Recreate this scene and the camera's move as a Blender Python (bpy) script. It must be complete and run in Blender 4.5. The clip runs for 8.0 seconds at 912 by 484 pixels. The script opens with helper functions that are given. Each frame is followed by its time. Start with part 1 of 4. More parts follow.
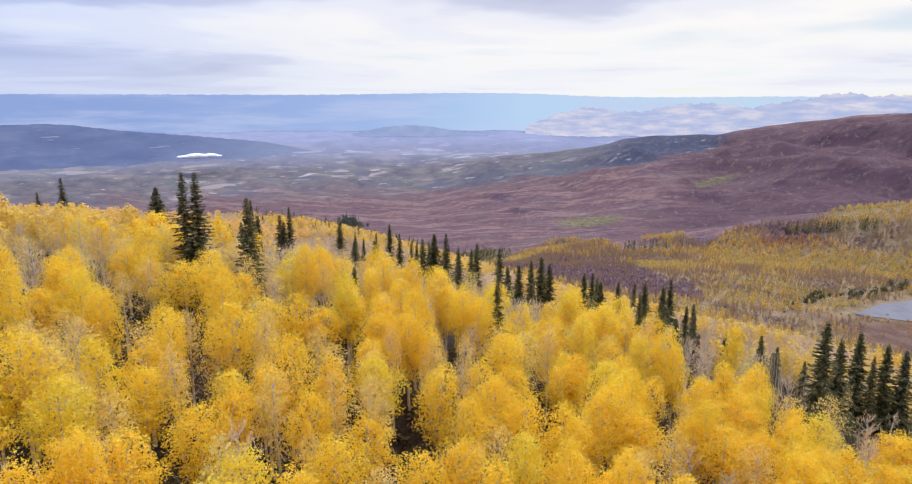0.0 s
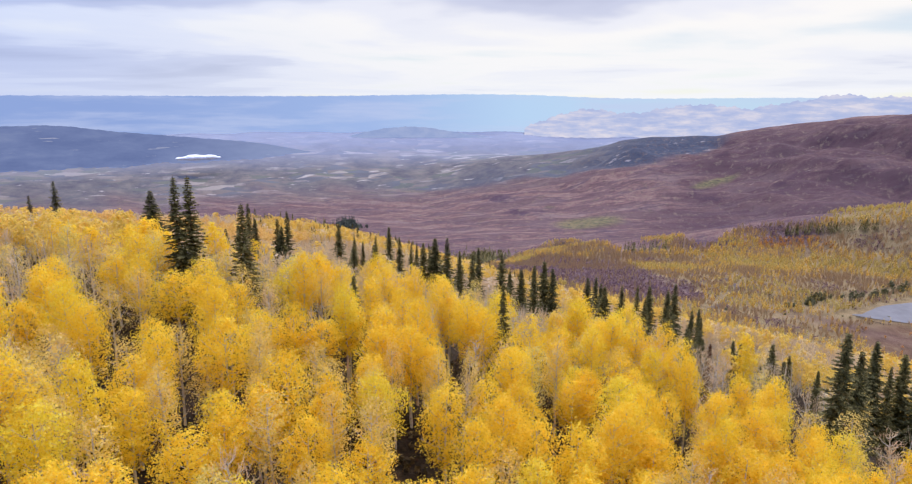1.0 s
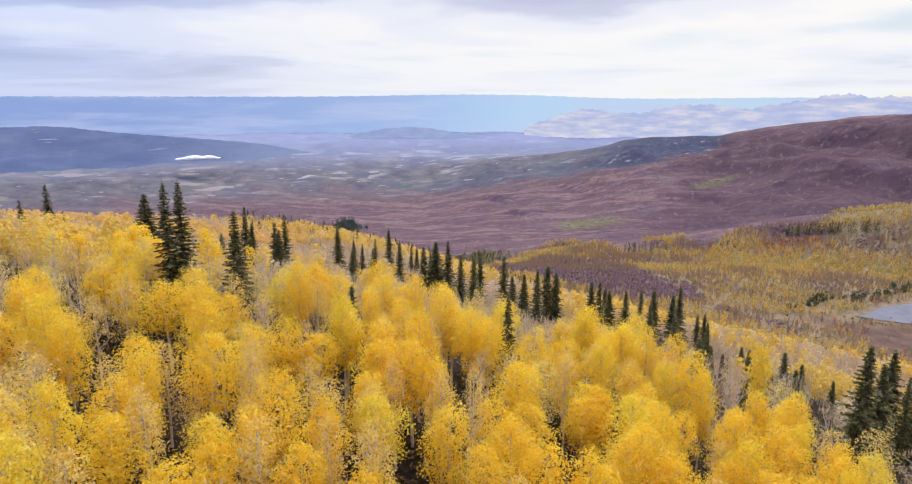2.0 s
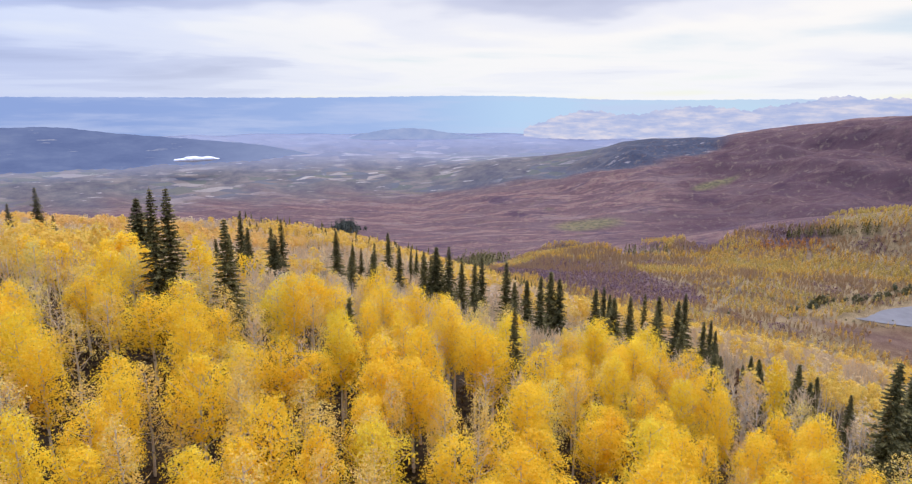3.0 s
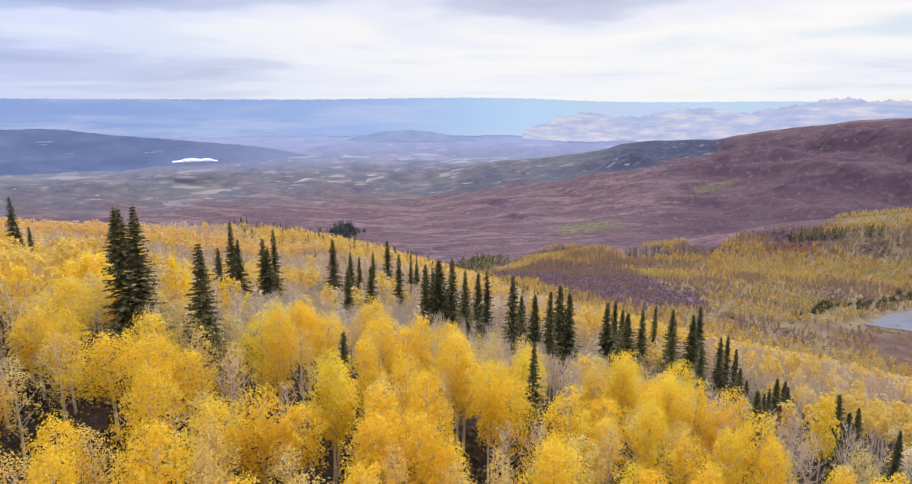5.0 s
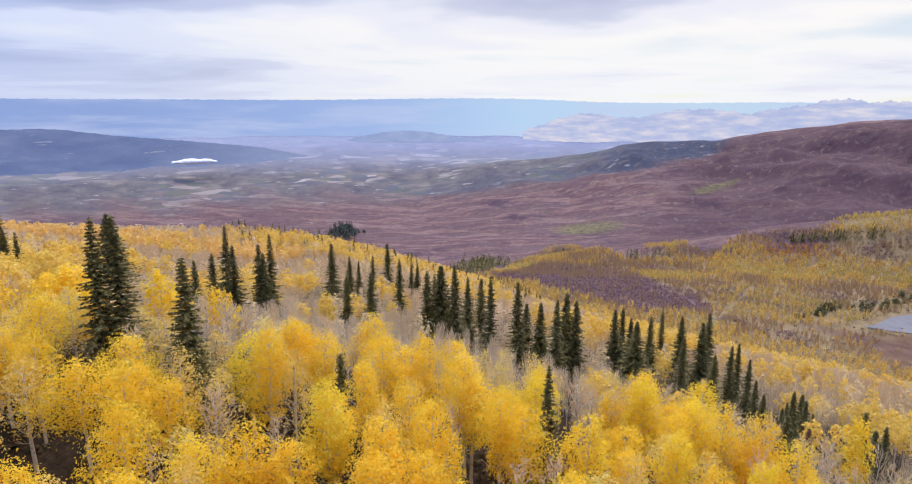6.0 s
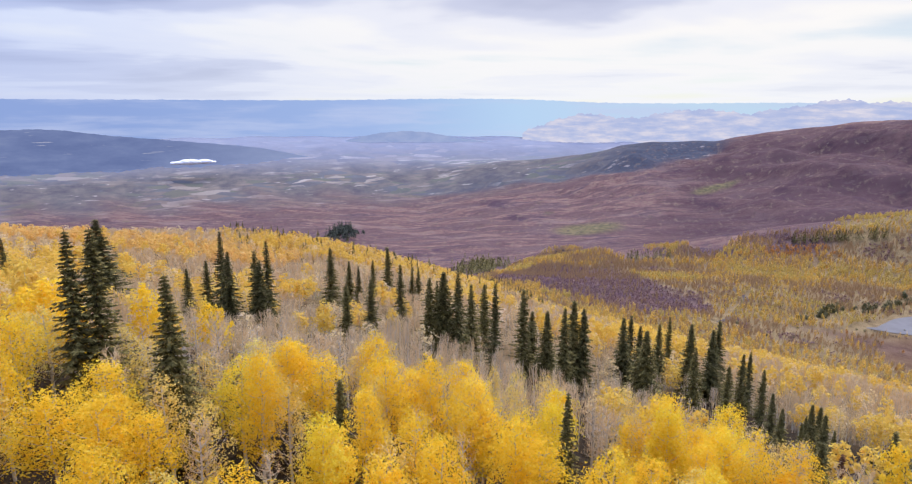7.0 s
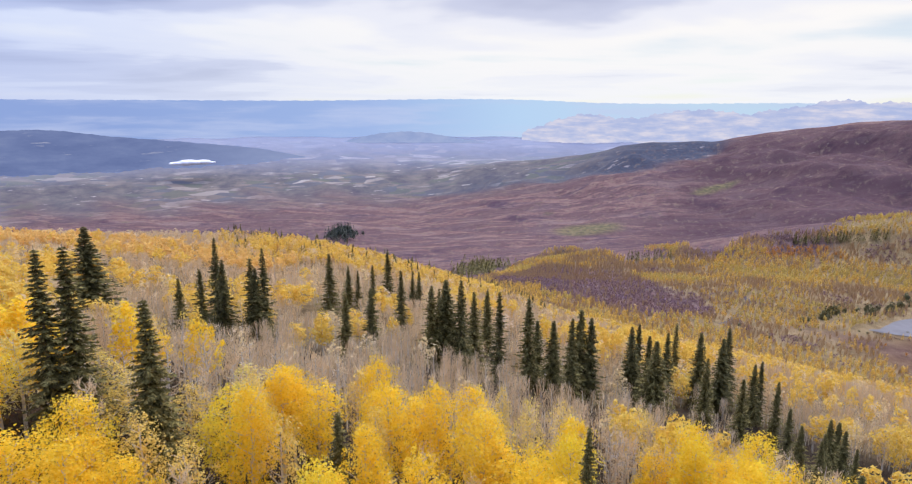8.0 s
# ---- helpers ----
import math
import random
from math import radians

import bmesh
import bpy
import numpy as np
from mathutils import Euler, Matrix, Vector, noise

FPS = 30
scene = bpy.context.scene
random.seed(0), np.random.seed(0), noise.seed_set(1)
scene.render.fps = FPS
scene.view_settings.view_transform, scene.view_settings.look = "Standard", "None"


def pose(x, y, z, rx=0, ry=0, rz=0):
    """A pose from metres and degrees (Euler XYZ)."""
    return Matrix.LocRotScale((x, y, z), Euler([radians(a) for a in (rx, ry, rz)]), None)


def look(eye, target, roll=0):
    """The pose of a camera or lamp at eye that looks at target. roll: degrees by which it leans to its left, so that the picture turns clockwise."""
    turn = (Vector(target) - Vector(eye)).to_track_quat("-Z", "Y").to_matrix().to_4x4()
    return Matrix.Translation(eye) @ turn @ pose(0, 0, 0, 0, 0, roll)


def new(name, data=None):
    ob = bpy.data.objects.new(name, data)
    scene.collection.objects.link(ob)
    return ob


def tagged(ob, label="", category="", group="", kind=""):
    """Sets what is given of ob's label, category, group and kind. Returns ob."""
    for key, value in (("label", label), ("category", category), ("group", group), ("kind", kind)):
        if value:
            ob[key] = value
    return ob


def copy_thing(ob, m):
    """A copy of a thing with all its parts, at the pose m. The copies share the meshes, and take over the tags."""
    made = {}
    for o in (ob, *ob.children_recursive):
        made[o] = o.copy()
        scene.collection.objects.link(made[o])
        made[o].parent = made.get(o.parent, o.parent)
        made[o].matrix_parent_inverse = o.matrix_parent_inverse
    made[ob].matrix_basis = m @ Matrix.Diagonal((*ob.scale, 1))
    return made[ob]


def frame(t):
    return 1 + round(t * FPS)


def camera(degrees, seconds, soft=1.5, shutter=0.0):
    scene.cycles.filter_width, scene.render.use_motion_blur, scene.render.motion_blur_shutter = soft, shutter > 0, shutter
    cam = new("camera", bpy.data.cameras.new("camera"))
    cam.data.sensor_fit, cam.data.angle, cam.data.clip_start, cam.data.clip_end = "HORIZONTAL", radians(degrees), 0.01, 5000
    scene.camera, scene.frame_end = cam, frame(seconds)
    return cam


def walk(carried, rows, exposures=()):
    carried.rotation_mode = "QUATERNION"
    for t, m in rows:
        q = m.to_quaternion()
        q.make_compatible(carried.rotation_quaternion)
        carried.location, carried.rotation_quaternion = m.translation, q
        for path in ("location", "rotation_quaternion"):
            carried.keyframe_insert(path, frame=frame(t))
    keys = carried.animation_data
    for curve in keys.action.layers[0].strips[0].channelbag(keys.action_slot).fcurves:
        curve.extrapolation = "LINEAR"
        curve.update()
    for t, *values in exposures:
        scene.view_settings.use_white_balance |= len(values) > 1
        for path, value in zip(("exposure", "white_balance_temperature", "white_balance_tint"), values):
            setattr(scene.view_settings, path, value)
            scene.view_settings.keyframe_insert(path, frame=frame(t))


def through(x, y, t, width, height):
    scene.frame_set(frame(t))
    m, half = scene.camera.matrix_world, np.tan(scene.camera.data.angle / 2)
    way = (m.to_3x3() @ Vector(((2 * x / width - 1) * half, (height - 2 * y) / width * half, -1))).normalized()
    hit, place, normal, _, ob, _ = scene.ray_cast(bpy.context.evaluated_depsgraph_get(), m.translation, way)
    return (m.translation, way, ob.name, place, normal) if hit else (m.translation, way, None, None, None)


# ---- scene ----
cam = camera(70.0, 8.0, soft=1.2)
PATH = [
    (0, (1.955, 0.188, 40.378), (1.768, 2.13, 39.937), 0.1),
    (0.5, (1.343, 2.276, 40.459), (1.157, 4.218, 40.019), 0.1),
    (1, (0.847, 4.277, 40.453), (0.663, 6.219, 40.016), 0.1),
    (1.5, (0.459, 6.391, 40.479), (0.275, 8.334, 40.042), 0.0),
    (3, (-1.072, 13.734, 40.646), (-1.253, 15.678, 40.213), 0.1),
    (3.5, (-1.648, 16.508, 40.659), (-1.827, 18.453, 40.228), 0.1),
    (4, (-2.275, 19.492, 40.752), (-2.454, 21.437, 40.322), 0.1),
    (4.5, (-2.878, 22.354, 40.89), (-3.056, 24.3, 40.461), 0.1),
    (6, (-4.96, 31.896, 40.997), (-5.137, 33.842, 40.571), 0.2),
    (6.5, (-5.794, 35.038, 41.018), (-5.969, 36.984, 40.592), 0.2),
    (7, (-6.588, 38.032, 41.153), (-6.763, 39.979, 40.728), 0.2),
    (7.5, (-7.346, 41.155, 41.389), (-7.521, 43.101, 40.965), 0.2),
    (8, (-8.056, 44.03, 41.557), (-8.229, 45.977, 41.133), 0.2),
]
walk(cam, [(t, look(eye, target, roll)) for t, eye, target, roll in PATH])

# ---- world, sun, exposure ----
SUN_AZ, SUN_EL = 14.0, 58.0
world = bpy.data.worlds.new("overcast_sky")
scene.world = world
world.use_nodes = True
wn, wl = world.node_tree.nodes, world.node_tree.links
wn.clear()


def wnode(kind, **values):
    n = wn.new(kind)
    for key, value in values.items():
        n.inputs[key].default_value = value
    return n


def wmath(op, a, b):
    n = wn.new("ShaderNodeMath")
    n.operation = op
    for i, v in enumerate((a, b)):
        if isinstance(v, (int, float)):
            n.inputs[i].default_value = v
        else:
            wl.new(v, n.inputs[i])
    return n.outputs[0]


def wramp(source, stops, smooth=True):
    n = wn.new("ShaderNodeValToRGB")
    n.color_ramp.interpolation = "EASE" if smooth else "LINEAR"
    while len(n.color_ramp.elements) < len(stops):
        n.color_ramp.elements.new(0.5)
    for e, (p, c) in zip(n.color_ramp.elements, stops):
        e.position, e.color = p, (*c, 1) if len(c) == 3 else c
    wl.new(source, n.inputs[0])
    return n.outputs[0]


def wmix(fac, a, b, mode="MIX"):
    n = wn.new("ShaderNodeMixRGB")
    n.blend_type = mode
    for i, v in enumerate((fac, a, b)):
        if isinstance(v, (int, float)):
            n.inputs[i].default_value = v
        elif isinstance(v, tuple):
            n.inputs[i].default_value = (*v, 1)
        else:
            wl.new(v, n.inputs[i])
    return n.outputs[0]


sky = wn.new("ShaderNodeTexSky")
sky.sky_type, sky.sun_disc = "NISHITA", False
sky.sun_elevation, sky.sun_rotation = radians(SUN_EL), radians(SUN_AZ)
sky.altitude = 2700
coord = wn.new("ShaderNodeTexCoord")
split = wn.new("ShaderNodeSeparateXYZ")
wl.new(coord.outputs["Generated"], split.inputs[0])
dx, dy, dz = split.outputs
up = wmath("MAXIMUM", dz, 0.0)
lift = wmath("ADD", up, 0.07)
flat = wn.new("ShaderNodeCombineXYZ")
wl.new(wmath("DIVIDE", dx, lift), flat.inputs[0])
wl.new(wmath("DIVIDE", dy, lift), flat.inputs[1])
deck = wnode("ShaderNodeTexNoise", Scale=0.30, Detail=5.0, Roughness=0.5, Distortion=0.3)
wl.new(flat.outputs[0], deck.inputs["Vector"])
bank = wnode("ShaderNodeTexNoise", Scale=0.13, Detail=3.0, Roughness=0.5)
wl.new(flat.outputs[0], bank.inputs["Vector"])
# thin bright cloud round the sun's bearing, thicker grey cloud away from it
toward = wn.new("ShaderNodeVectorMath")
toward.operation = "DOT_PRODUCT"
wl.new(coord.outputs["Generated"], toward.inputs[0])
toward.inputs[1].default_value = (math.sin(radians(SUN_AZ)) * math.cos(radians(14)), math.cos(radians(SUN_AZ)) * math.cos(radians(14)), math.sin(radians(14)))
glow = wramp(toward.outputs["Value"], [(0.55, (0, 0, 0)), (0.985, (1, 1, 1))])
thick = wmath("ADD", wmath("MULTIPLY", deck.outputs["Fac"], 0.75), wmath("MULTIPLY", bank.outputs["Fac"], 0.45))
thick = wmath("SUBTRACT", thick, wmath("MULTIPLY", glow, 0.17))
thick = wmath("ADD", thick, wmath("MULTIPLY", wmath("MINIMUM", wmath("MAXIMUM", wmath("SUBTRACT", up, 0.085), 0.0), 0.08), 2.2))
cloud = wramp(thick, [(0.43, (1.0, 1.0, 1.0)), (0.50, (0.87, 0.90, 1.0)), (0.56, (0.63, 0.68, 0.87)), (0.65, (0.45, 0.50, 0.70))])
cloud = wmix(1.0, cloud, wmix(glow, (0.82, 0.885, 1.03), (1.02, 0.995, 0.985)), "MULTIPLY")
low = wramp(up, [(0.0, (1, 1, 1)), (0.05, (0.55, 0.55, 0.55)), (0.13, (0, 0, 0))])
cloud = wmix(wmath("MULTIPLY", low, 0.75), cloud, wmix(glow, (0.60, 0.67, 0.91), (0.93, 0.95, 1.0)))
clear = wmix(1.0, sky.outputs[0], (0.1, 0.1, 0.1), "MULTIPLY")
gaps = wramp(thick, [(0.30, (0.5, 0.5, 0.5)), (0.42, (0, 0, 0))])
# an overcast dome is brightest overhead
dome = wmath("ADD", 0.96, wmath("MULTIPLY", wmath("MAXIMUM", wmath("SUBTRACT", up, 0.2), 0.0), 2.4))
back = wn.new("ShaderNodeBackground")
wl.new(wmix(gaps, cloud, clear), back.inputs[0])
wl.new(dome, back.inputs[1])
wl.new(back.outputs[0], wn.new("ShaderNodeOutputWorld").inputs[0])

sun = new("sun", bpy.data.lights.new("sun", "SUN"))
sun.data.energy, sun.data.angle, sun.data.color = 2.8, radians(24), (1.0, 0.935, 0.84)
a, e = radians(SUN_AZ), radians(SUN_EL)
sun.matrix_world = look((math.sin(a) * math.cos(e) * 100, math.cos(a) * math.cos(e) * 100, math.sin(e) * 100), (0, 0, 0))
scene.view_settings.exposure = 0.0


# ---- materials ----
class Mat:
    """A small node tree round one Principled shader."""

    def __init__(self, name, rough=0.85, spec=0.25):
        self.m = bpy.data.materials.new(name)
        self.m.use_nodes = True
        self.n, self.l = self.m.node_tree.nodes, self.m.node_tree.links
        self.b = self.n["Principled BSDF"]
        self.b.inputs["Roughness"].default_value = rough
        self.b.inputs["Specular IOR Level"].default_value = spec

    def put(self, socket, v):
        if isinstance(v, tuple):
            socket.default_value = (*v, 1) if len(v) == 3 and len(socket.default_value) == 4 else v
        elif isinstance(v, (int, float)):
            socket.default_value = v
        else:
            self.l.new(v, socket)

    def position(self):
        return self.n.new("ShaderNodeNewGeometry").outputs["Position"]

    def island(self):
        return self.n.new("ShaderNodeNewGeometry").outputs["Random Per Island"]

    def each(self):
        return self.n.new("ShaderNodeObjectInfo").outputs["Random"]

    def noise(self, scale, detail=4.0, rough=0.6, where=None, stretch=None, distort=0.0):
        t = self.n.new("ShaderNodeTexNoise")
        t.inputs["Scale"].default_value, t.inputs["Detail"].default_value = scale, detail
        t.inputs["Roughness"].default_value, t.inputs["Distortion"].default_value = rough, distort
        where = where or self.position()
        if stretch:
            s = self.n.new("ShaderNodeMapping")
            s.inputs["Scale"].default_value = stretch
            self.l.new(where, s.inputs["Vector"])
            where = s.outputs[0]
        self.l.new(where, t.inputs["Vector"])
        return t.outputs["Fac"]

    def ramp(self, source, stops, kind="LINEAR"):
        t = self.n.new("ShaderNodeValToRGB")
        t.color_ramp.interpolation = kind
        while len(t.color_ramp.elements) < len(stops):
            t.color_ramp.elements.new(0.5)
        for el, (p, c) in zip(t.color_ramp.elements, stops):
            el.position, el.color = p, (*c, 1)
        self.l.new(source, t.inputs[0])
        return t.outputs[0]

    def mask(self, source, low, high):
        return self.ramp(source, [(low, (0, 0, 0)), (high, (1, 1, 1))], "EASE")

    def mix(self, fac, a, b, mode="MIX"):
        t = self.n.new("ShaderNodeMixRGB")
        t.blend_type = mode
        for i, v in enumerate((fac, a, b)):
            self.put(t.inputs[i], v)
        return t.outputs[0]

    def math(self, op, a, b):
        t = self.n.new("ShaderNodeMath")
        t.operation = op
        self.put(t.inputs[0], a)
        self.put(t.inputs[1], b)
        return t.outputs[0]

    def cover(self, layer="cover"):
        t = self.n.new("ShaderNodeVertexColor")
        t.layer_name = layer
        s = self.n.new("ShaderNodeSeparateColor")
        self.l.new(t.outputs[0], s.inputs[0])
        return s.outputs

    def cover_alpha(self, layer="cover"):
        t = self.n.new("ShaderNodeVertexColor")
        t.layer_name = layer
        return t.outputs[1]

    def done(self, colour, bump=None, strength=0.4, depth=0.1, through=None):
        self.put(self.b.inputs["Base Color"], colour)
        if bump is not None:
            t = self.n.new("ShaderNodeBump")
            t.inputs["Strength"].default_value, t.inputs["Distance"].default_value = strength, depth
            self.l.new(bump, t.inputs["Height"])
            self.l.new(t.outputs[0], self.b.inputs["Normal"])
        if through:
            t = self.n.new("ShaderNodeBsdfTranslucent")
            self.put(t.inputs[0], colour)
            x = self.n.new("ShaderNodeMixShader")
            x.inputs[0].default_value = through
            self.l.new(self.b.outputs[0], x.inputs[1])
            self.l.new(t.outputs[0], x.inputs[2])
            self.l.new(x.outputs[0], self.n["Material Output"].inputs[0])
        return self.m


def leaf_material(name, dull, main, bright, through=0.4, patch=0.16):
    """Leaves: each one differs a little, each tree and each stand a little more."""
    k = Mat(name, 0.6, 0.2)
    c = k.ramp(k.island(), [(0.0, dull), (0.35, main), (0.8, main), (1.0, bright)])
    tree = k.ramp(k.each(), [(0.0, (0.97, 0.945, 0.85)), (0.5, (1, 1, 1)), (0.8, (1.0, 1.02, 1.0)), (1.0, (0.94, 1.04, 1.1))])
    c = k.mix(1.0, c, tree, "MULTIPLY")
    stand = k.ramp(k.noise(patch, 2.0), [(0.3, (0.97, 0.92, 0.85)), (0.55, (1, 1, 1)), (0.75, (1.02, 1.06, 1.5))])
    return k.done(k.mix(1.0, c, stand, "MULTIPLY"), through=through)


GOLD = leaf_material("aspen_gold_leaves", (0.84, 0.565, 0.035), (0.98, 0.72, 0.06), (1.0, 0.84, 0.17), 0.60)
PALE = leaf_material("aspen_pale_leaves", (0.70, 0.51, 0.13), (0.90, 0.68, 0.18), (0.93, 0.77, 0.32), 0.5)
AMBER = leaf_material("aspen_amber_leaves", (0.74, 0.46, 0.08), (0.88, 0.60, 0.13), (0.92, 0.68, 0.20), 0.5)
LIME = leaf_material("aspen_lime_leaves", (0.48, 0.345, 0.10), (0.64, 0.475, 0.135), (0.72, 0.56, 0.21), 0.5, patch=0.02)
FAR_GOLD = leaf_material("far_aspen_gold", (0.55, 0.355, 0.09), (0.76, 0.50, 0.11), (0.82, 0.59, 0.17), 0.5, patch=0.02)
RUST = leaf_material("rust_leaves", (0.40, 0.19, 0.06), (0.60, 0.30, 0.09), (0.68, 0.38, 0.12), patch=0.03)
OAK = leaf_material("oak_scrub_leaves", (0.18, 0.10, 0.10), (0.28, 0.165, 0.155), (0.37, 0.26, 0.22), 0.15, 0.03)


def fir_material(name, dark, main, tip):
    k = Mat(name, 0.7, 0.2)
    c = k.ramp(k.island(), [(0.0, dark), (0.5, main), (1.0, tip)])
    tree = k.ramp(k.each(), [(0.0, (0.85, 0.84, 0.8)), (1.0, (1.25, 1.15, 0.95))])
    return k.done(k.mix(1.0, c, tree, "MULTIPLY"), through=0.12)


FIR = fir_material("fir_needles", (0.066, 0.060, 0.022), (0.16, 0.143, 0.052), (0.34, 0.29, 0.11))
JUNIPER = fir_material("juniper_needles", (0.045, 0.055, 0.05), (0.09, 0.105, 0.09), (0.16, 0.17, 0.135))
DEAD = fir_material("dead_fir_needles", (0.10, 0.04, 0.02), (0.22, 0.10, 0.05), (0.30, 0.17, 0.09))


def bark_material(name, base, scar, knots):
    k = Mat(name, 0.85)
    n = k.noise(1.6, 5.0, 0.7)
    c = k.mix(k.mask(n, 0.56, 0.68), k.ramp(k.noise(7.0), [(0.3, tuple(v * 0.8 for v in base)), (0.7, base)]), scar)
    return k.done(k.mix(k.mask(k.noise(knots, 2.0), 0.62, 0.7), c, scar), k.noise(14.0), 0.5, 0.02)


ASPEN_BARK = bark_material("aspen_bark", (0.68, 0.60, 0.48), (0.12, 0.10, 0.08), 2.6)
TWIG = bark_material("bare_aspen_twigs", (0.87, 0.655, 0.385), (0.60, 0.43, 0.25), 2.0)
FAR_TWIG = bark_material("far_bare_twigs", (0.58, 0.39, 0.20), (0.44, 0.29, 0.16), 0.2)
FIR_BARK = bark_material("fir_bark", (0.20, 0.15, 0.11), (0.08, 0.06, 0.05), 3.0)
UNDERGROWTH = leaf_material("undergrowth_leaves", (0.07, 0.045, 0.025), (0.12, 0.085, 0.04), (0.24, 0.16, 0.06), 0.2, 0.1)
# the gold, pale and amber leaves again, less saturated for trees further off
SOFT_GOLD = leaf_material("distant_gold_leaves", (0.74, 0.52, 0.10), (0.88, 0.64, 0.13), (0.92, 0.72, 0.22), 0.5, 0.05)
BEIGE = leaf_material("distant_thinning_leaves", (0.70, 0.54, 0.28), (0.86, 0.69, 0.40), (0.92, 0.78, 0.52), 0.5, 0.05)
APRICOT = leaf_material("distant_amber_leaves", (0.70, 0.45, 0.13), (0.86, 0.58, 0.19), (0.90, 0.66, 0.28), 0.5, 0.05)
BUSH = leaf_material("olive_bush_leaves", (0.07, 0.065, 0.03), (0.14, 0.13, 0.055), (0.24, 0.20, 0.08), 0.25, 0.1)
FLAME = leaf_material("flame_shrub_leaves", (0.45, 0.12, 0.03), (0.68, 0.22, 0.05), (0.75, 0.32, 0.08), 0.4, 0.3)


def ground_material():
    k = Mat("land_cover_with_haze", 0.95, 0.1)
    meadow, scrub, steppe = k.cover()[:3]
    fine = k.noise(0.9, 6.0, 0.7)
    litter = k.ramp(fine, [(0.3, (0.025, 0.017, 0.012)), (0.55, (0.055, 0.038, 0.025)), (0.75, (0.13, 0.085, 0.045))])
    grass = k.ramp(k.noise(0.05, 8.0, 0.7), [(0.3, (0.15, 0.105, 0.055)), (0.5, (0.26, 0.185, 0.095)), (0.7, (0.36, 0.265, 0.145))])
    field = k.ramp(k.noise(0.06, 8.0, 0.7), [(0.3, (0.10, 0.055, 0.034)), (0.5, (0.165, 0.095, 0.058)), (0.7, (0.24, 0.16, 0.095))])
    grass = k.mix(k.cover_alpha("brush"), grass, field)
    brush = k.ramp(k.noise(0.030, 10.0, 0.72, stretch=(0.6, 1.0, 1.0)),
                   [(0.30, (0.090, 0.052, 0.056)), (0.45, (0.180, 0.103, 0.096)), (0.58, (0.235, 0.145, 0.125)), (0.72, (0.33, 0.235, 0.18))])
    brush = k.mix(k.mask(k.noise(0.0045, 6.0, 0.6, stretch=(1.0, 2.2, 1.0)), 0.52, 0.60), brush, k.mix(0.55, brush, (0.21, 0.15, 0.145)))
    brush = k.mix(k.mask(k.noise(0.006, 5.0, 0.6), 0.55, 0.68), brush, (0.085, 0.052, 0.072))
    brush = k.mix(k.math("MULTIPLY", k.mask(k.noise(0.011, 6.0, 0.65), 0.60, 0.70), 0.6), brush, (0.14, 0.12, 0.07))
    woods, darker_slope, hollow = k.cover("brush")[:3]
    turn = k.n.new("ShaderNodeMapping")
    turn.inputs["Rotation"].default_value = (0, 0, radians(24))
    turn.inputs["Scale"].default_value = (0.3, 1.7, 1.0)
    k.l.new(k.position(), turn.inputs["Vector"])
    bands = k.noise(0.0065, 9.0, 0.7, where=turn.outputs[0])
    brush = k.mix(k.math("MULTIPLY", k.mask(bands, 0.54, 0.62), 0.5), brush, (0.24, 0.17, 0.14))
    brush = k.mix(k.math("MULTIPLY", k.mask(bands, 0.48, 0.38), 0.55), brush, (0.08, 0.043, 0.06))
    brush = k.mix(k.math("MULTIPLY", darker_slope, 0.8), brush, (0.075, 0.040, 0.052))
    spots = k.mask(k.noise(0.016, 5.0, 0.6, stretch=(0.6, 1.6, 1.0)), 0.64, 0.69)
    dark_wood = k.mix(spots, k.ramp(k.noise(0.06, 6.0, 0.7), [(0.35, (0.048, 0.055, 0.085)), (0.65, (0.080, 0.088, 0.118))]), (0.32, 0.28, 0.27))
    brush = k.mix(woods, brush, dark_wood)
    brush = k.mix(k.math("MULTIPLY", hollow, 0.75), brush, k.ramp(k.noise(0.05, 6.0, 0.7), [(0.35, (0.07, 0.085, 0.045)), (0.62, (0.24, 0.20, 0.085))]))
    specks = k.mask(k.noise(0.022, 3.0, 0.5, stretch=(0.8, 2.2, 1.0)), 0.70, 0.76)
    brush = k.mix(k.math("MULTIPLY", specks, 0.6), brush, (0.26, 0.21, 0.17))
    around = k.n.new("ShaderNodeVertexColor")
    around.layer_name = "polar"
    around = around.outputs[0]
    cells = k.n.new("ShaderNodeTexVoronoi")
    cells.inputs["Scale"].default_value = 17.0
    strip = k.n.new("ShaderNodeMapping")
    strip.inputs["Scale"].default_value = (0.55, 1.35, 0.0)
    k.l.new(around, strip.inputs["Vector"])
    k.l.new(strip.outputs[0], cells.inputs["Vector"])
    tone = k.n.new("ShaderNodeSeparateColor")
    k.l.new(cells.outputs["Color"], tone.inputs[0])
    fields = k.ramp(tone.outputs[0], [(0.0, (0.13, 0.125, 0.14)), (0.22, (0.19, 0.16, 0.145)), (0.42, (0.15, 0.15, 0.125)), (0.60, (0.23, 0.19, 0.165)), (0.72, (0.14, 0.14, 0.155)), (0.84, (0.31, 0.265, 0.235)), (0.96, (0.40, 0.35, 0.315))], "CONSTANT")
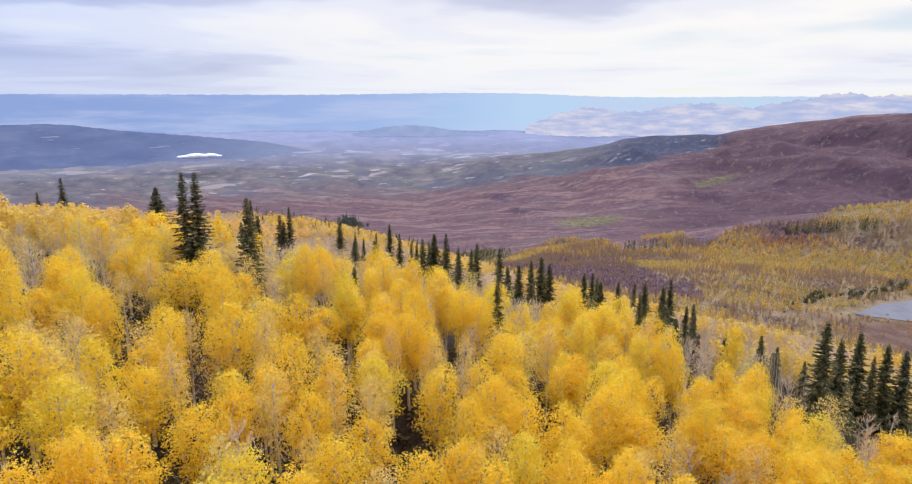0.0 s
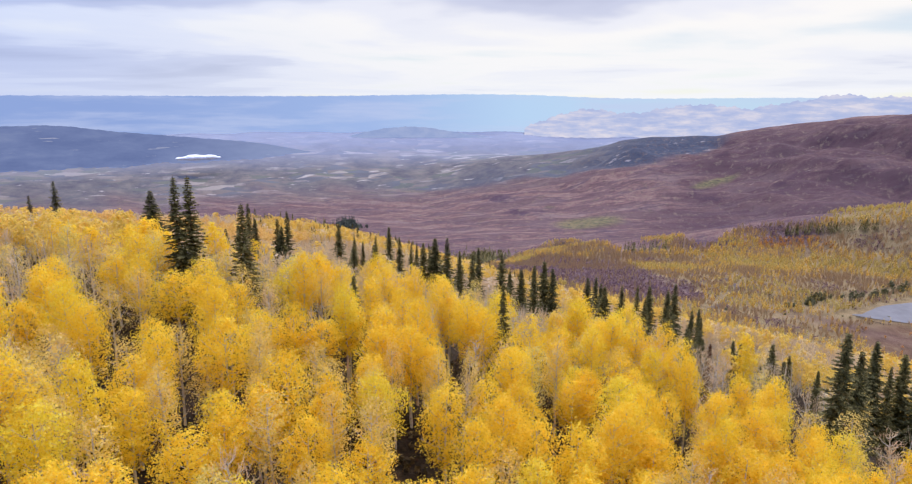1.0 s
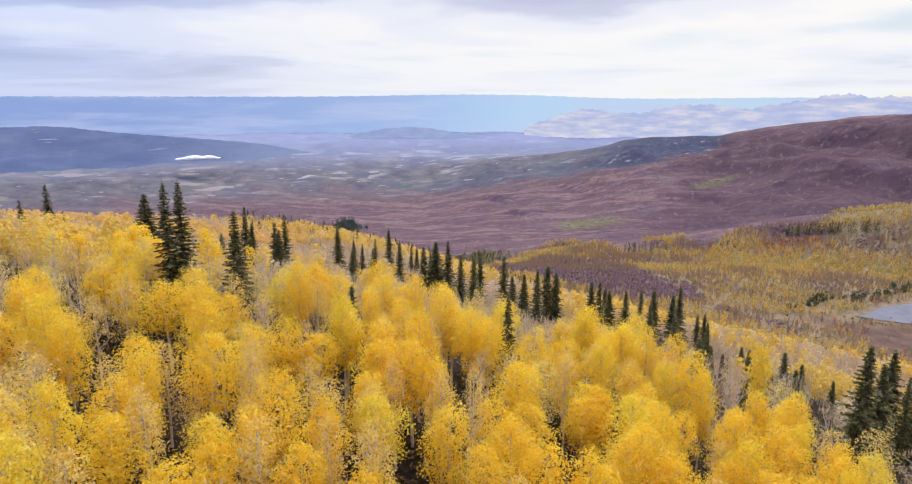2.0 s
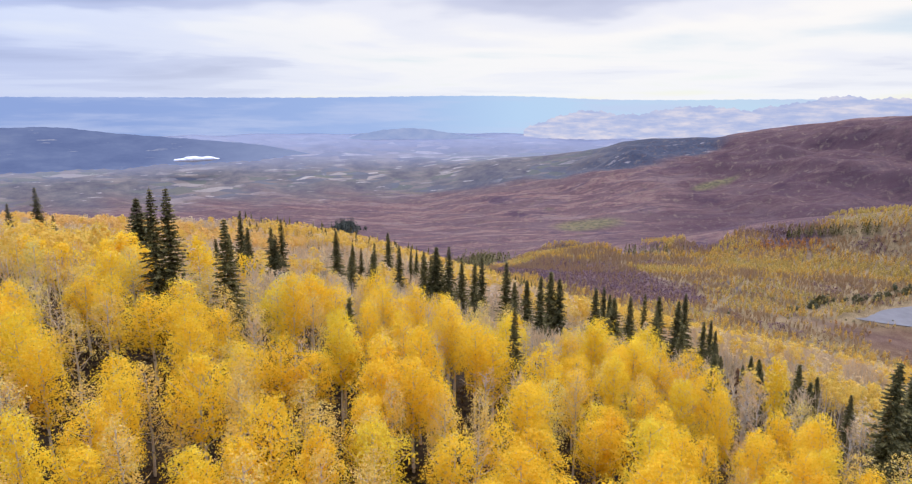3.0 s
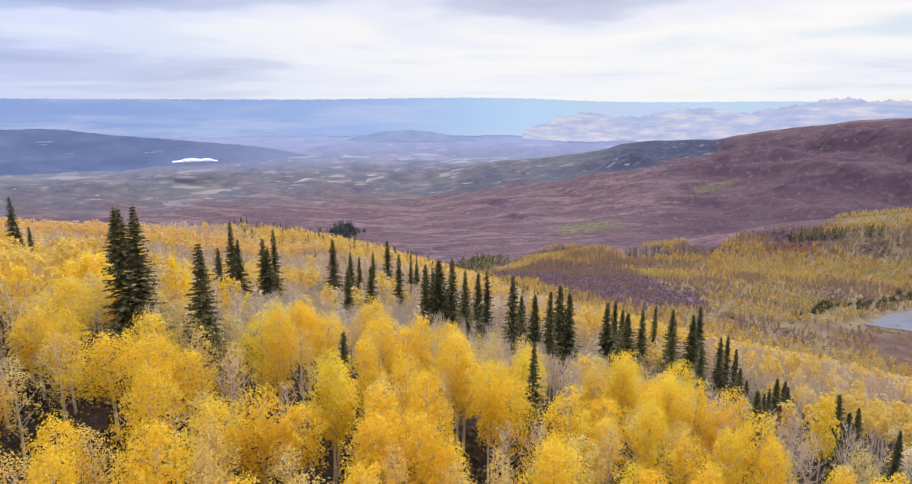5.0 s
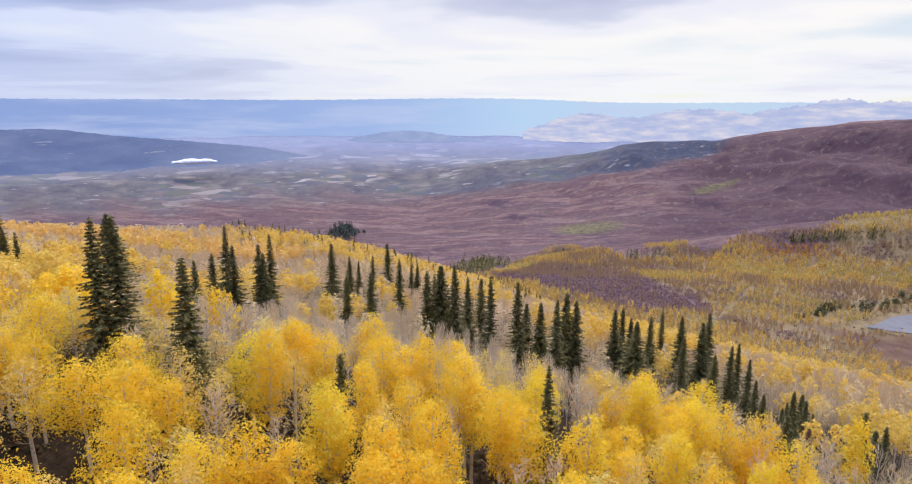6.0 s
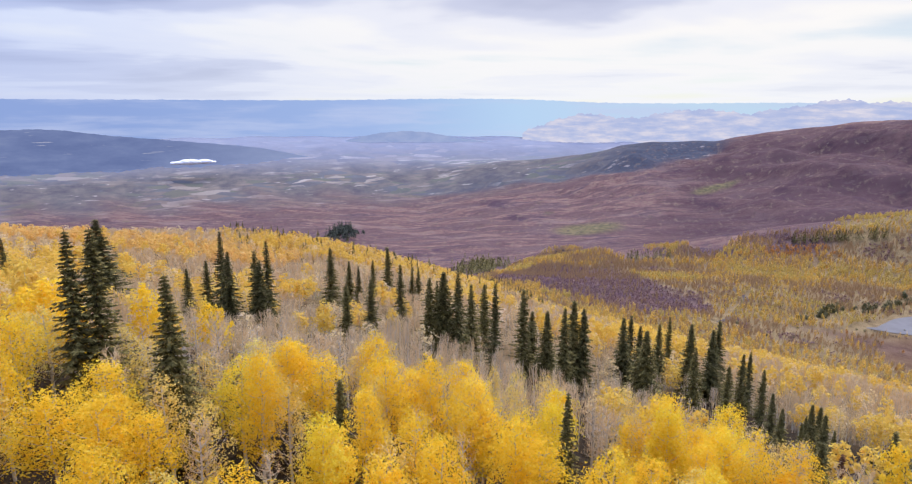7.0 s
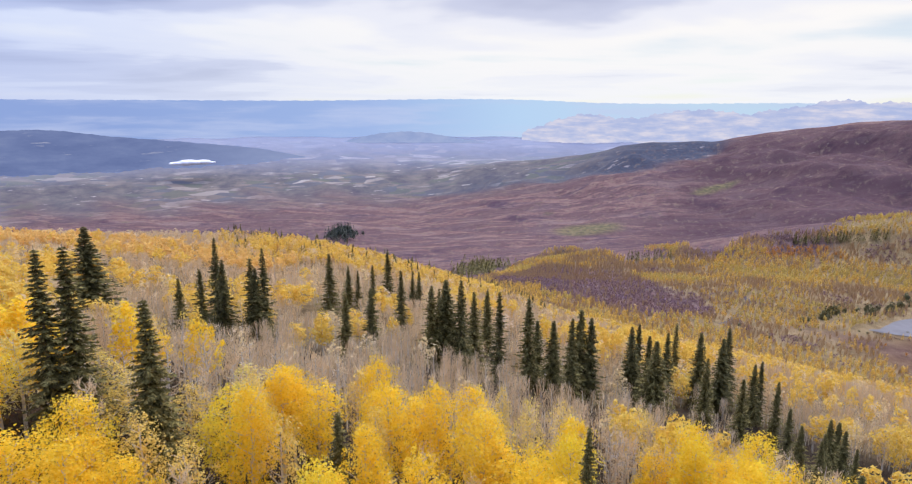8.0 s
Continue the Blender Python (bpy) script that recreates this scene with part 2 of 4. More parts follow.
    plain = k.mix(k.mask(k.noise(2.2, 5.0, 0.6, where=around), 0.44, 0.56), k.ramp(k.noise(9.0, 6.0, 0.7, where=around), [(0.35, (0.085, 0.08, 0.10)), (0.65, (0.19, 0.165, 0.15))]), fields)
    plain = k.mix(k.math("MULTIPLY", k.mask(k.noise(14.0, 6.0, 0.7, where=around), 0.54, 0.66), 0.6), plain, (0.11, 0.11, 0.115))
    farms = k.mask(k.noise(15.0, 4.0, 0.55, where=around, stretch=(0.6, 1.9, 1.0)), 0.645, 0.69)
    plain = k.mix(farms, plain, (0.43, 0.38, 0.34))
    # the valley's near floor: streaks of grass, dark brush and small pale fields
    brush = k.mix(k.math("MULTIPLY", k.mask(k.noise(24.0, 6.0, 0.75, where=around), 0.53, 0.65), 0.5), brush, (0.25, 0.185, 0.125))
    brush = k.mix(k.math("MULTIPLY", k.mask(k.noise(36.0, 5.0, 0.75, where=around), 0.52, 0.64), 0.6), brush, (0.085, 0.055, 0.058))
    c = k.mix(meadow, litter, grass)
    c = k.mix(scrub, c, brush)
    c = k.mix(steppe, c, plain)
    # distance haze put into the ground colour, bluer towards the horizon
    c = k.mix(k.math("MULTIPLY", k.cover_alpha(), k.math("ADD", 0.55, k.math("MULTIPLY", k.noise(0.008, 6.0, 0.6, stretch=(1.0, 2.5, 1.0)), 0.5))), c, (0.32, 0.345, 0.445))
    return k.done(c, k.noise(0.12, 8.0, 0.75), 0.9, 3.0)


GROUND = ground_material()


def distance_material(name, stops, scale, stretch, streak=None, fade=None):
    """Air-lit far land: the haze in front is put into its own soft glow."""
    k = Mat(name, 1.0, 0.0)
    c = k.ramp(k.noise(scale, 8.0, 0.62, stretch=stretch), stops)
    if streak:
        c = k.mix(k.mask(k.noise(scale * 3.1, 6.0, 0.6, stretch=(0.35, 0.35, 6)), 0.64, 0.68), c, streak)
    # thicker haze to the east, put into the colour as a paler mix
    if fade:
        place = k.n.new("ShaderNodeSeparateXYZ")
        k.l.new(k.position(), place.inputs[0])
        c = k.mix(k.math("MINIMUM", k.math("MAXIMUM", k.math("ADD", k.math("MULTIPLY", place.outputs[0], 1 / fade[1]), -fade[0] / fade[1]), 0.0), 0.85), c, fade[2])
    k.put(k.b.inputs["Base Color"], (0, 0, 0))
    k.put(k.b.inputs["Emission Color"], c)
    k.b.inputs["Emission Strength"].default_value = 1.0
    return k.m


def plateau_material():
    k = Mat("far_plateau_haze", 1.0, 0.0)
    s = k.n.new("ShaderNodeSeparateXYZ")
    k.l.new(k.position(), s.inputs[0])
    # haze and its brighter middle are put into the glow colour, side to side
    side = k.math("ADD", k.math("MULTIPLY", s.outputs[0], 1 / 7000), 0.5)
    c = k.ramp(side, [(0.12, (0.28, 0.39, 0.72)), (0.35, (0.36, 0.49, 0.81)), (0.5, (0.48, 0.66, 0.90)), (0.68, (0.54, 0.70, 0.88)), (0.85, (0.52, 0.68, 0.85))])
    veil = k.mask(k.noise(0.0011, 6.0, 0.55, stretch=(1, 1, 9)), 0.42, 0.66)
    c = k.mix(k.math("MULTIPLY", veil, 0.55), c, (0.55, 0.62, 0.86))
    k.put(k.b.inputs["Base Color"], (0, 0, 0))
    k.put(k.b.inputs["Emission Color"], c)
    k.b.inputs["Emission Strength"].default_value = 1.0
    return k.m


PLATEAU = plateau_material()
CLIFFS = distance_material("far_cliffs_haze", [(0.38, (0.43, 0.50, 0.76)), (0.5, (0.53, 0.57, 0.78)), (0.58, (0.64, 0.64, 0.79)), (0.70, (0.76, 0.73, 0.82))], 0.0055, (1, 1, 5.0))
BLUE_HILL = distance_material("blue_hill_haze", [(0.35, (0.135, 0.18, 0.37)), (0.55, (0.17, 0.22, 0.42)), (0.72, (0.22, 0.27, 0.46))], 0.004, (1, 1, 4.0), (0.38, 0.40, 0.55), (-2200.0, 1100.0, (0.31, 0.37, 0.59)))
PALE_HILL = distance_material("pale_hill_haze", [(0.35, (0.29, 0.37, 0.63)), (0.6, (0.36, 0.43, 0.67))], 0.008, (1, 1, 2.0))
FOG = Mat("fog_white", 1.0, 0.0).done((0.9, 0.9, 0.93))


def plain_material(name, low, high, scale, rough=0.85):
    k = Mat(name, rough)
    return k.done(k.ramp(k.noise(scale, 6.0, 0.65), [(0.3, low), (0.7, high)]), k.noise(scale * 4, 4.0), 0.4, 0.05)


ASPHALT = plain_material("worn_asphalt", (0.16, 0.15, 0.155), (0.22, 0.21, 0.215), 0.05)
DIRT = plain_material("track_dirt", (0.075, 0.062, 0.064), (0.125, 0.10, 0.096), 0.2)
POST_WOOD = plain_material("weathered_wood", (0.05, 0.042, 0.036), (0.12, 0.10, 0.085), 2.0)


# ---- the lie of the land ----
def profile(knots, q):
    """A smooth curve through (position, value) knots, level past both ends."""
    k = np.array(knots, float)
    p, v = k[:, 0], k[:, 1]
    m = np.gradient(v, p)
    q = np.clip(q, p[0], p[-1])
    i = np.clip(np.searchsorted(p, q) - 1, 0, len(p) - 2)
    h = p[i + 1] - p[i]
    s = (q - p[i]) / h
    return ((2 * s**3 - 3 * s**2 + 1) * v[i] + (s**3 - 2 * s**2 + s) * h * m[i]
            + (3 * s**2 - 2 * s**3) * v[i + 1] + (s**3 - s**2) * h * m[i + 1])


def rise(a, b, q):
    s = np.clip((q - a) / (b - a), 0, 1)
    return s * s * (3 - 2 * s)


# the spur's fall along the flight, its lean to the east, and the far ridge's skyline by bearing
FALL = [(-400, 30), (0, 9), (60, 9), (110, 8), (150, -5), (190, -16), (225, -27), (280, -38), (311, -46), (590, -128), (690, -152),
        (800, -180), (1100, -238), (1250, -272), (1500, -325), (2000, -410), (2500, -465), (2900, -484), (3300, -485), (3650, -462),
        (4000, -402), (4350, -326), (4650, -228), (4900, -178)]
LEAN = [(-400, -0.1), (0, -0.2), (150, -0.225), (250, -0.18), (310, -0.18), (590, -0.2), (690, -0.19), (850, -0.1), (1050, -0.02), (1250, 0.05),
        (1500, 0.215), (1900, 0.12), (2400, 0.0)]
SKYLINE = [(-20, 0.142), (-12.9, 0.1345), (-6.7, 0.1165), (0.4, 0.0944), (5.8, 0.0799), (8.2, 0.068), (11, 0.0603), (16.4, 0.0541),
           (18.9, 0.0451), (22.1, 0.0354), (24.8, 0.0284), (29, 0.022), (36, 0.015), (50, 0.03), (70, 0.08)]
CREST_R = 3900.0


def swell(x, y, size, seed=0.0):
    """Soft lumps of about that many metres, between -1 and 1."""
    u, v = x / size + seed, y / size - seed
    return (np.sin(2.1 * u + 1.3 * np.sin(1.7 * v + seed)) + np.sin(2.7 * v + 1.1 * np.sin(1.3 * u + 2.0)) + np.sin(1.9 * (u + v) + seed)) / 3


def ground_z(x, y):
    x, y = np.asarray(x, float), np.asarray(y, float)
    r = np.hypot(x, y)
    far = rise(900, 1700, r)
    along = y * (1 - far) + r * far
    side = np.where(x > -40, x, -40 + (x + 40) * 0.5)
    side = np.clip(side, -700, 900)
    z = profile(FALL, along) + profile(LEAN, along) * side - 13.5
    z += 31.0 * np.exp(-((x + 180) / 150) ** 2 - ((y - 550) / 210) ** 2)
    z += swell(x, y, 38.0) * 1.1 * rise(40, 120, r) * (1 - rise(350, 600, r)) + swell(x, y, 160.0, 2.0) * 6.0 * rise(500, 1300, r)
    z += swell(x, y, 75.0, 5.0) * 5.0 * rise(1500, 2200, r) * (1 - rise(3900, 4300, r))
    bearing = np.degrees(np.arctan2(x, y))
    crest = 40.0 - CREST_R * profile(SKYLINE, bearing)
    lift = np.maximum(crest - profile(FALL, np.full_like(r, CREST_R)) + 13.5, 0)
    body = rise(1750, CREST_R, r) ** 1.15 * (1 - rise(CREST_R, 4450, r))
    gully = 1 + (0.13 * swell(x, y, 210.0, 1.0) + 0.08 * swell(x, y, 95.0, 6.0) + 0.04 * swell(x, y, 41.0, 3.0)) * rise(2000, 2600, r) * (1 - rise(3600, 3900, r))
    z += 5.0 * swell(x, y, 60.0, 2.5) * rise(3300, 3600, r) * (1 - rise(3950, 4200, r)) * rise(4, 9, bearing)
    z += lift * body * gully * rise(-24, -8, bearing) * (1 - rise(60, 85, bearing))
    z += 34.0 * np.exp(-((x + 655) / 55) ** 2 - ((y - 2430) / 95) ** 2)  # the wooded knoll
    return z


# ---- mesh helpers ----
def quad_mesh(name, verts, quads, material, smooth=False):
    me = bpy.data.meshes.new(name)
    verts, quads = np.asarray(verts, np.float32), np.asarray(quads, np.int32)
    me.vertices.add(len(verts))
    me.vertices.foreach_set("co", verts.ravel())
    me.loops.add(quads.size)
    me.loops.foreach_set("vertex_index", quads.ravel())
    me.polygons.add(len(quads))
    me.polygons.foreach_set("loop_start", np.arange(0, quads.size, quads.shape[1], dtype=np.int32))
    me.polygons.foreach_set("use_smooth", np.full(len(quads), smooth))
    me.materials.append(material)
    me.update(calc_edges=True)
    return me


def joined(pieces):
    """One pair of arrays out of many (verts, quads)."""
    verts, quads, n = [], [], 0
    for v, q in pieces:
        verts.append(v)
        quads.append(q + n)
        n += len(v)
    return np.concatenate(verts), np.concatenate(quads)


def part(name, mesh, parent, label=""):
    ob = new(name, mesh)
    ob.parent = parent
    return tagged(ob, label)


def tube(points, radii, sides=5):
    p = np.asarray(points, float)
    n = len(p)
    along = np.gradient(p, axis=0)
    along /= np.linalg.norm(along, axis=1)[:, None] + 1e-9
    ref = np.where(np.abs(along[:, 2:3]) > 0.9, [[1.0, 0, 0]], [[0, 0, 1.0]])
    u = np.cross(along, ref)
    u /= np.linalg.norm(u, axis=1)[:, None] + 1e-9
    w = np.cross(along, u)
    a = np.arange(sides) * 2 * np.pi / sides
    v = p[:, None] + np.asarray(radii)[:, None, None] * (np.cos(a)[None, :, None] * u[:, None] + np.sin(a)[None, :, None] * w[:, None])
    i, j = np.meshgrid(np.arange(n - 1), np.arange(sides), indexing="ij")
    k = (j + 1) % sides
    q = np.stack([i * sides + j, i * sides + k, (i + 1) * sides + k, (i + 1) * sides + j], -1).reshape(-1, 4)
    return v.reshape(-1, 3), q


def leaves(centres, normals, size, rng, long=1.35):
    """A small pointed leaf spray at each centre, turned to its normal."""
    n = len(centres)
    normals = normals / (np.linalg.norm(normals, axis=1)[:, None] + 1e-9)
    t = rng.normal(size=(n, 3))
    u = np.cross(normals, t)
    u /= np.linalg.norm(u, axis=1)[:, None] + 1e-9
    w = np.cross(normals, u)
    s = (size * rng.uniform(0.6, 1.35, n))[:, None]
    v = np.stack([centres - u * s * long * 0.55 - w * s * 0.3, centres + u * s * long * 0.55 - w * s * rng.uniform(-0.2, 0.4, (n, 1)), centres + w * s * 0.65], 1)
    return v.reshape(-1, 3), np.arange(3 * n).reshape(n, 3)


def twigs(starts, ends, width):
    """Thin tapered twigs."""
    d = ends - starts
    side = np.cross(d, np.array([0.3, 0.8, 0.1]))
    side /= np.linalg.norm(side, axis=1)[:, None] + 1e-9
    v = np.stack([starts - side * width, starts + side * width, ends], 1)
    return v.reshape(-1, 3), np.arange(3 * len(starts)).reshape(-1, 3)


# ---- tree shapes ----
def aspen_shape(rng, high=14.0, wide=5.4, count=1300, size=0.30, base=0.36, plumes=30, limbs=16, bare=False, light=False):
    """Trunk with limbs, crown of leaf plumes, and twigs, as arrays."""
    lean = rng.normal(0, 0.25, 2)
    zs = np.linspace(-0.6, high * 0.94, 3 if light else 8)
    f = np.clip(zs / high, 0, 1)
    spine = np.stack([lean[0] * f**1.5 + 0.12 * np.sin(5 * f + lean[1]), lean[1] * f**1.5 + 0.12 * np.cos(4 * f), zs], 1)
    wood = [tube(spine, 0.17 * (1 - f) ** 0.8 + 0.02, 3 if light else 6)]
    at = lambda h: np.array([np.interp(h, zs, spine[:, 0]), np.interp(h, zs, spine[:, 1]), h])
    bottom = high * base

    def reach(h):
        s = np.clip((h - bottom) / (high - bottom), 0, 1)
        return 0.5 * wide * np.clip(np.sin(np.pi * np.clip(s * 0.90 + 0.07, 0, 1)) ** 0.8, 0.08, 1)

    tips, starts, ends = [], [], []
    for i in range(limbs):
        h = bottom * 0.82 + (high * 0.93 - bottom * 0.82) * (i + rng.uniform(0, 0.8)) / limbs
        a = i * 2.4 + rng.uniform(-0.5, 0.5)
        out = reach(min(h + 1.2, high * 0.95)) * rng.uniform(0.75, 1.0)
        climb = out * rng.uniform(0.5, 1.1)
        root = at(h)
        tip = root + np.array([math.cos(a) * out, math.sin(a) * out, climb])
        mid = (root + tip) / 2 + np.array([0, 0, -0.12 * out])
        if light:
            starts.append(root)
            ends.append(tip)
        else:
            wood.append(tube([root, mid, tip], np.array([0.055, 0.035, 0.012]) * (1.25 if bare else 1), 4))
        tips.append(tip)
        for j in range((5 if light else 8) if bare else (2 if light else 4)):
            s = rng.uniform(0.25, 1.0)
            p = root + (tip - root) * s + np.array([0, 0, -0.25 * out * s * (1 - s)])
            q = p + rng.normal(0, 0.28, 3) * (1.5 if bare else 1.0) + np.array([math.cos(a) * 0.35, math.sin(a) * 0.35, rng.uniform(0.4, 1.3)])
            starts.append(p)
            ends.append(q)
            if bare:
                for _ in range(1 if light else 2):
                    starts.append((p + q) / 2)
                    ends.append((p + q) / 2 + rng.normal(0, 0.3, 3) + np.array([0, 0, 0.5]))
    fine = twigs(np.array(starts), np.array(ends), 0.024 if bare else 0.018)
    if count == 0:
        return joined(wood), None, fine
    # two to four uneven lobes, each with an outer skin of leaves, and plumes that break them up
    cs, ns = [], []
    lobes = []
    for i in range(int(rng.integers(3, 6))):
        a, s = rng.uniform(0, 6.28), (0.28, 0.52, 0.74, 0.42, 0.62)[i] + rng.uniform(-0.06, 0.06)
        h = bottom + (high - bottom) * s
        off = reach(h) * rng.uniform(0.15, 0.55) * (0.3 if i == 2 else 1)
        lobes.append((at(min(h, high * 0.93)) + np.array([math.cos(a) * off, math.sin(a) * off, 0]), wide * rng.uniform(0.24, 0.38), (high - bottom) * rng.uniform(0.20, 0.32)))
    skin = int(count * 0.45) // len(lobes)
    for c, rw, rh in lobes:
        d = rng.normal(size=(skin, 3))
        d /= np.linalg.norm(d, axis=1)[:, None]
        k1, k2 = rng.uniform(0, 6, 2)
        lump = 1 + 0.20 * np.sin(4 * np.arctan2(d[:, 1], d[:, 0]) + 5 * d[:, 2] + k1) + 0.14 * np.sin(7 * d[:, 0] - 6 * d[:, 2] + k2)
        p = c + d * np.array([rw, rw, rh]) * (lump * rng.uniform(0.7, 1.05, skin))[:, None]
        p[:, 2] = np.minimum(p[:, 2], high * 1.02)
        cs.append(p)
        ns.append(d + np.array([0, 0, 0.35]) + rng.normal(0, 0.55, (skin, 3)))
    each = (count - skin * len(lobes)) // plumes
    for i in range(plumes):
        s = (i + 0.5) / plumes
        h = bottom + (high - bottom) * (0.02 + 0.96 * s**0.85)
        a = i * 2.399 + rng.uniform(-0.6, 0.6)
        out = reach(h) * rng.uniform(0.3, 1.08)
        c = at(min(h, high * 0.93)) + np.array([math.cos(a) * out, math.sin(a) * out, 0])
        c[2] = h
        rad = np.array([1, 1, 1.7]) * wide * 0.13 * rng.uniform(0.6, 1.35)
        d = rng.normal(size=(each, 3))
        d /= np.linalg.norm(d, axis=1)[:, None]
        d[:, 2] = np.where(d[:, 2] < -0.45, -d[:, 2], d[:, 2])
        cs.append(c + d * rad * rng.uniform(0.5, 1.12, (each, 1)))
        ns.append(d + 0.35 * np.array([math.cos(a), math.sin(a), 0.6]) + rng.normal(0, 0.55, (each, 3)))
    return joined(wood), leaves(np.concatenate(cs), np.concatenate(ns), size, rng), fine


def broom_shape(rng, high, wide, n, width):
    """A leafless aspen further off: a pale stem and many upright twigs, as arrays."""
    zs = np.array([-0.6, high * 0.45, high * 0.95])
    bend = rng.normal(0, 0.3, 2)
    wood = tube(np.stack([bend[0] * (zs / high) ** 2, bend[1] * (zs / high) ** 2, zs], 1), [0.16, 0.11, 0.03], 3)
    f, a = rng.uniform(0.22, 0.92, n), rng.uniform(0, 6.28, n)
    out = wide / 2 * np.sin(np.pi * (0.15 + 0.8 * f)) ** 0.7
    r0, r1 = out * rng.uniform(0.05, 0.7, n), out * rng.uniform(0.5, 1.0, n)
    foot = np.stack([np.cos(a) * r0, np.sin(a) * r0, f * high], 1)
    top = np.stack([np.cos(a) * r1, np.sin(a) * r1, f * high + rng.uniform(1.2, 3.6, n)], 1)
    top[:, 2] = np.minimum(top[:, 2], high * rng.uniform(0.92, 1.04, n))
    return wood, None, twigs(foot, top, width * rng.uniform(0.6, 1.4, (n, 1)))


def fir_shape(rng, high=20.0, wide=6.2, step=0.48, arms=8, sprays=7, base=0.07, ragged=0.25, flare=0.75):
    """Spire: trunk, and tiers of drooping boughs, each a flat fan of needle sprays, as arrays."""
    zs = np.linspace(-0.8, high * 0.99, 6)
    trunk = tube(np.stack([0 * zs, 0 * zs, zs], 1), 0.012 * high * (1 - np.clip(zs / high, 0, 1)) + 0.015, 6)
    cs, us, ws = [], [], []
    h, turn = high * base, 0.0
    while h < high * 0.975:
        s = (h - high * base) / (high * (1 - base))
        out = (wide / 2 * (1 - s) ** flare * min(1.0, 0.75 + 1.2 * s) + 0.10) * rng.uniform(0.82, 1.12)
        n = max(5, int(arms * (1 - 0.3 * s)))
        for i in range(n):
            a = turn + i * 2 * math.pi / n + rng.uniform(-0.3, 0.3)
            reach = out * rng.uniform(1 - 1.2 * ragged, 1 + 0.5 * ragged)
            way = np.array([math.cos(a), math.sin(a), 0])
            side = np.array([-way[1], way[0], 0])
            droop = rng.uniform(0.15, 0.55) * (1 - 0.6 * s) - 0.12 * s
            f = (np.arange(sprays) + rng.uniform(0.2, 0.95, sprays)) / sprays
            p = way * (reach * f)[:, None]
            p[:, 2] += h + rng.normal(0, 0.22) * (1 - s) - droop * reach * f + 0.12 * reach * f * f
            for sign in (-1, 0, 1):
                u = way * 0.8 + sign * side * rng.uniform(0.5, 1.0, (sprays, 1)) + np.array([0, 0, 1.0]) * rng.uniform(-0.5, 0.05, (sprays, 1))
                u /= np.linalg.norm(u, axis=1)[:, None]
                length = (0.20 + 0.25 * reach * (1.15 - f)) * rng.uniform(0.7, 1.3, sprays)
                w = np.cross(u, np.array([0, 0, 1.0])) + np.array([0, 0, 1.0]) * rng.normal(0, 0.45, (sprays, 1))
                cs.append(p)
                us.append(u * length[:, None])
                ws.append(w * (0.09 + 0.15 * length)[:, None])
        h += step * (1.15 - 0.5 * s)
        turn += 0.7
    cs, us, ws = np.concatenate(cs), np.concatenate(us), np.concatenate(ws)
    top = np.array([[[-0.09, 0, high * 0.93], [0.09, 0, high * 0.93], [0, 0, high]], [[0, -0.09, high * 0.93], [0, 0.09, high * 0.93], [0, 0, high]]])
    v = np.concatenate([np.stack([cs - us * 0.2 - ws, cs + us, cs - us * 0.2 + ws], 1), top]).reshape(-1, 3)
    return trunk, (v, np.arange(len(v)).reshape(-1, 3))


def moved(arrays, x, y, z, turn, sx, sz):
    v, q = arrays
    c, s = math.cos(turn) * sx, math.sin(turn) * sx
    return np.stack([v[:, 0] * c - v[:, 1] * s + x, v[:, 0] * s + v[:, 1] * c + y, v[:, 2] * sz + z], 1), q


# ---- the land ----
# how far the woods across the valley reach, and the oak patch between them, by bearing
WOOD_EDGE = [(-60, 900), (-20, 900), (-6, 1000), (-2.5, 1150), (-0.3, 1583), (2, 1900), (3.8, 2040), (5.4, 1980), (7, 1640), (8.5, 1441), (10.4, 1392), (12, 1400),
             (14.1, 1480), (15, 1419), (16.7, 1422), (17.6, 1473), (21.3, 1490), (23.2, 1505), (25, 1570), (27, 1720), (32, 1760), (60, 1700)]
OAK_NEAR = [(-3, 960), (-1, 932), (3, 900), (8, 850), (12.6, 853), (16.3, 925), (18, 960)]
OAK_FAR = [(-3, 940), (-2, 1062), (0.7, 1400), (5.6, 1349), (9.5, 1253), (12.7, 1077), (15.4, 1025), (16.4, 950), (18, 940)]


def oak_depth(deg, r):
    """How deep inside the patch of oak scrub, in metres; below nought outside it."""
    return np.minimum(r - profile(OAK_NEAR, deg), profile(OAK_FAR, deg) - r)


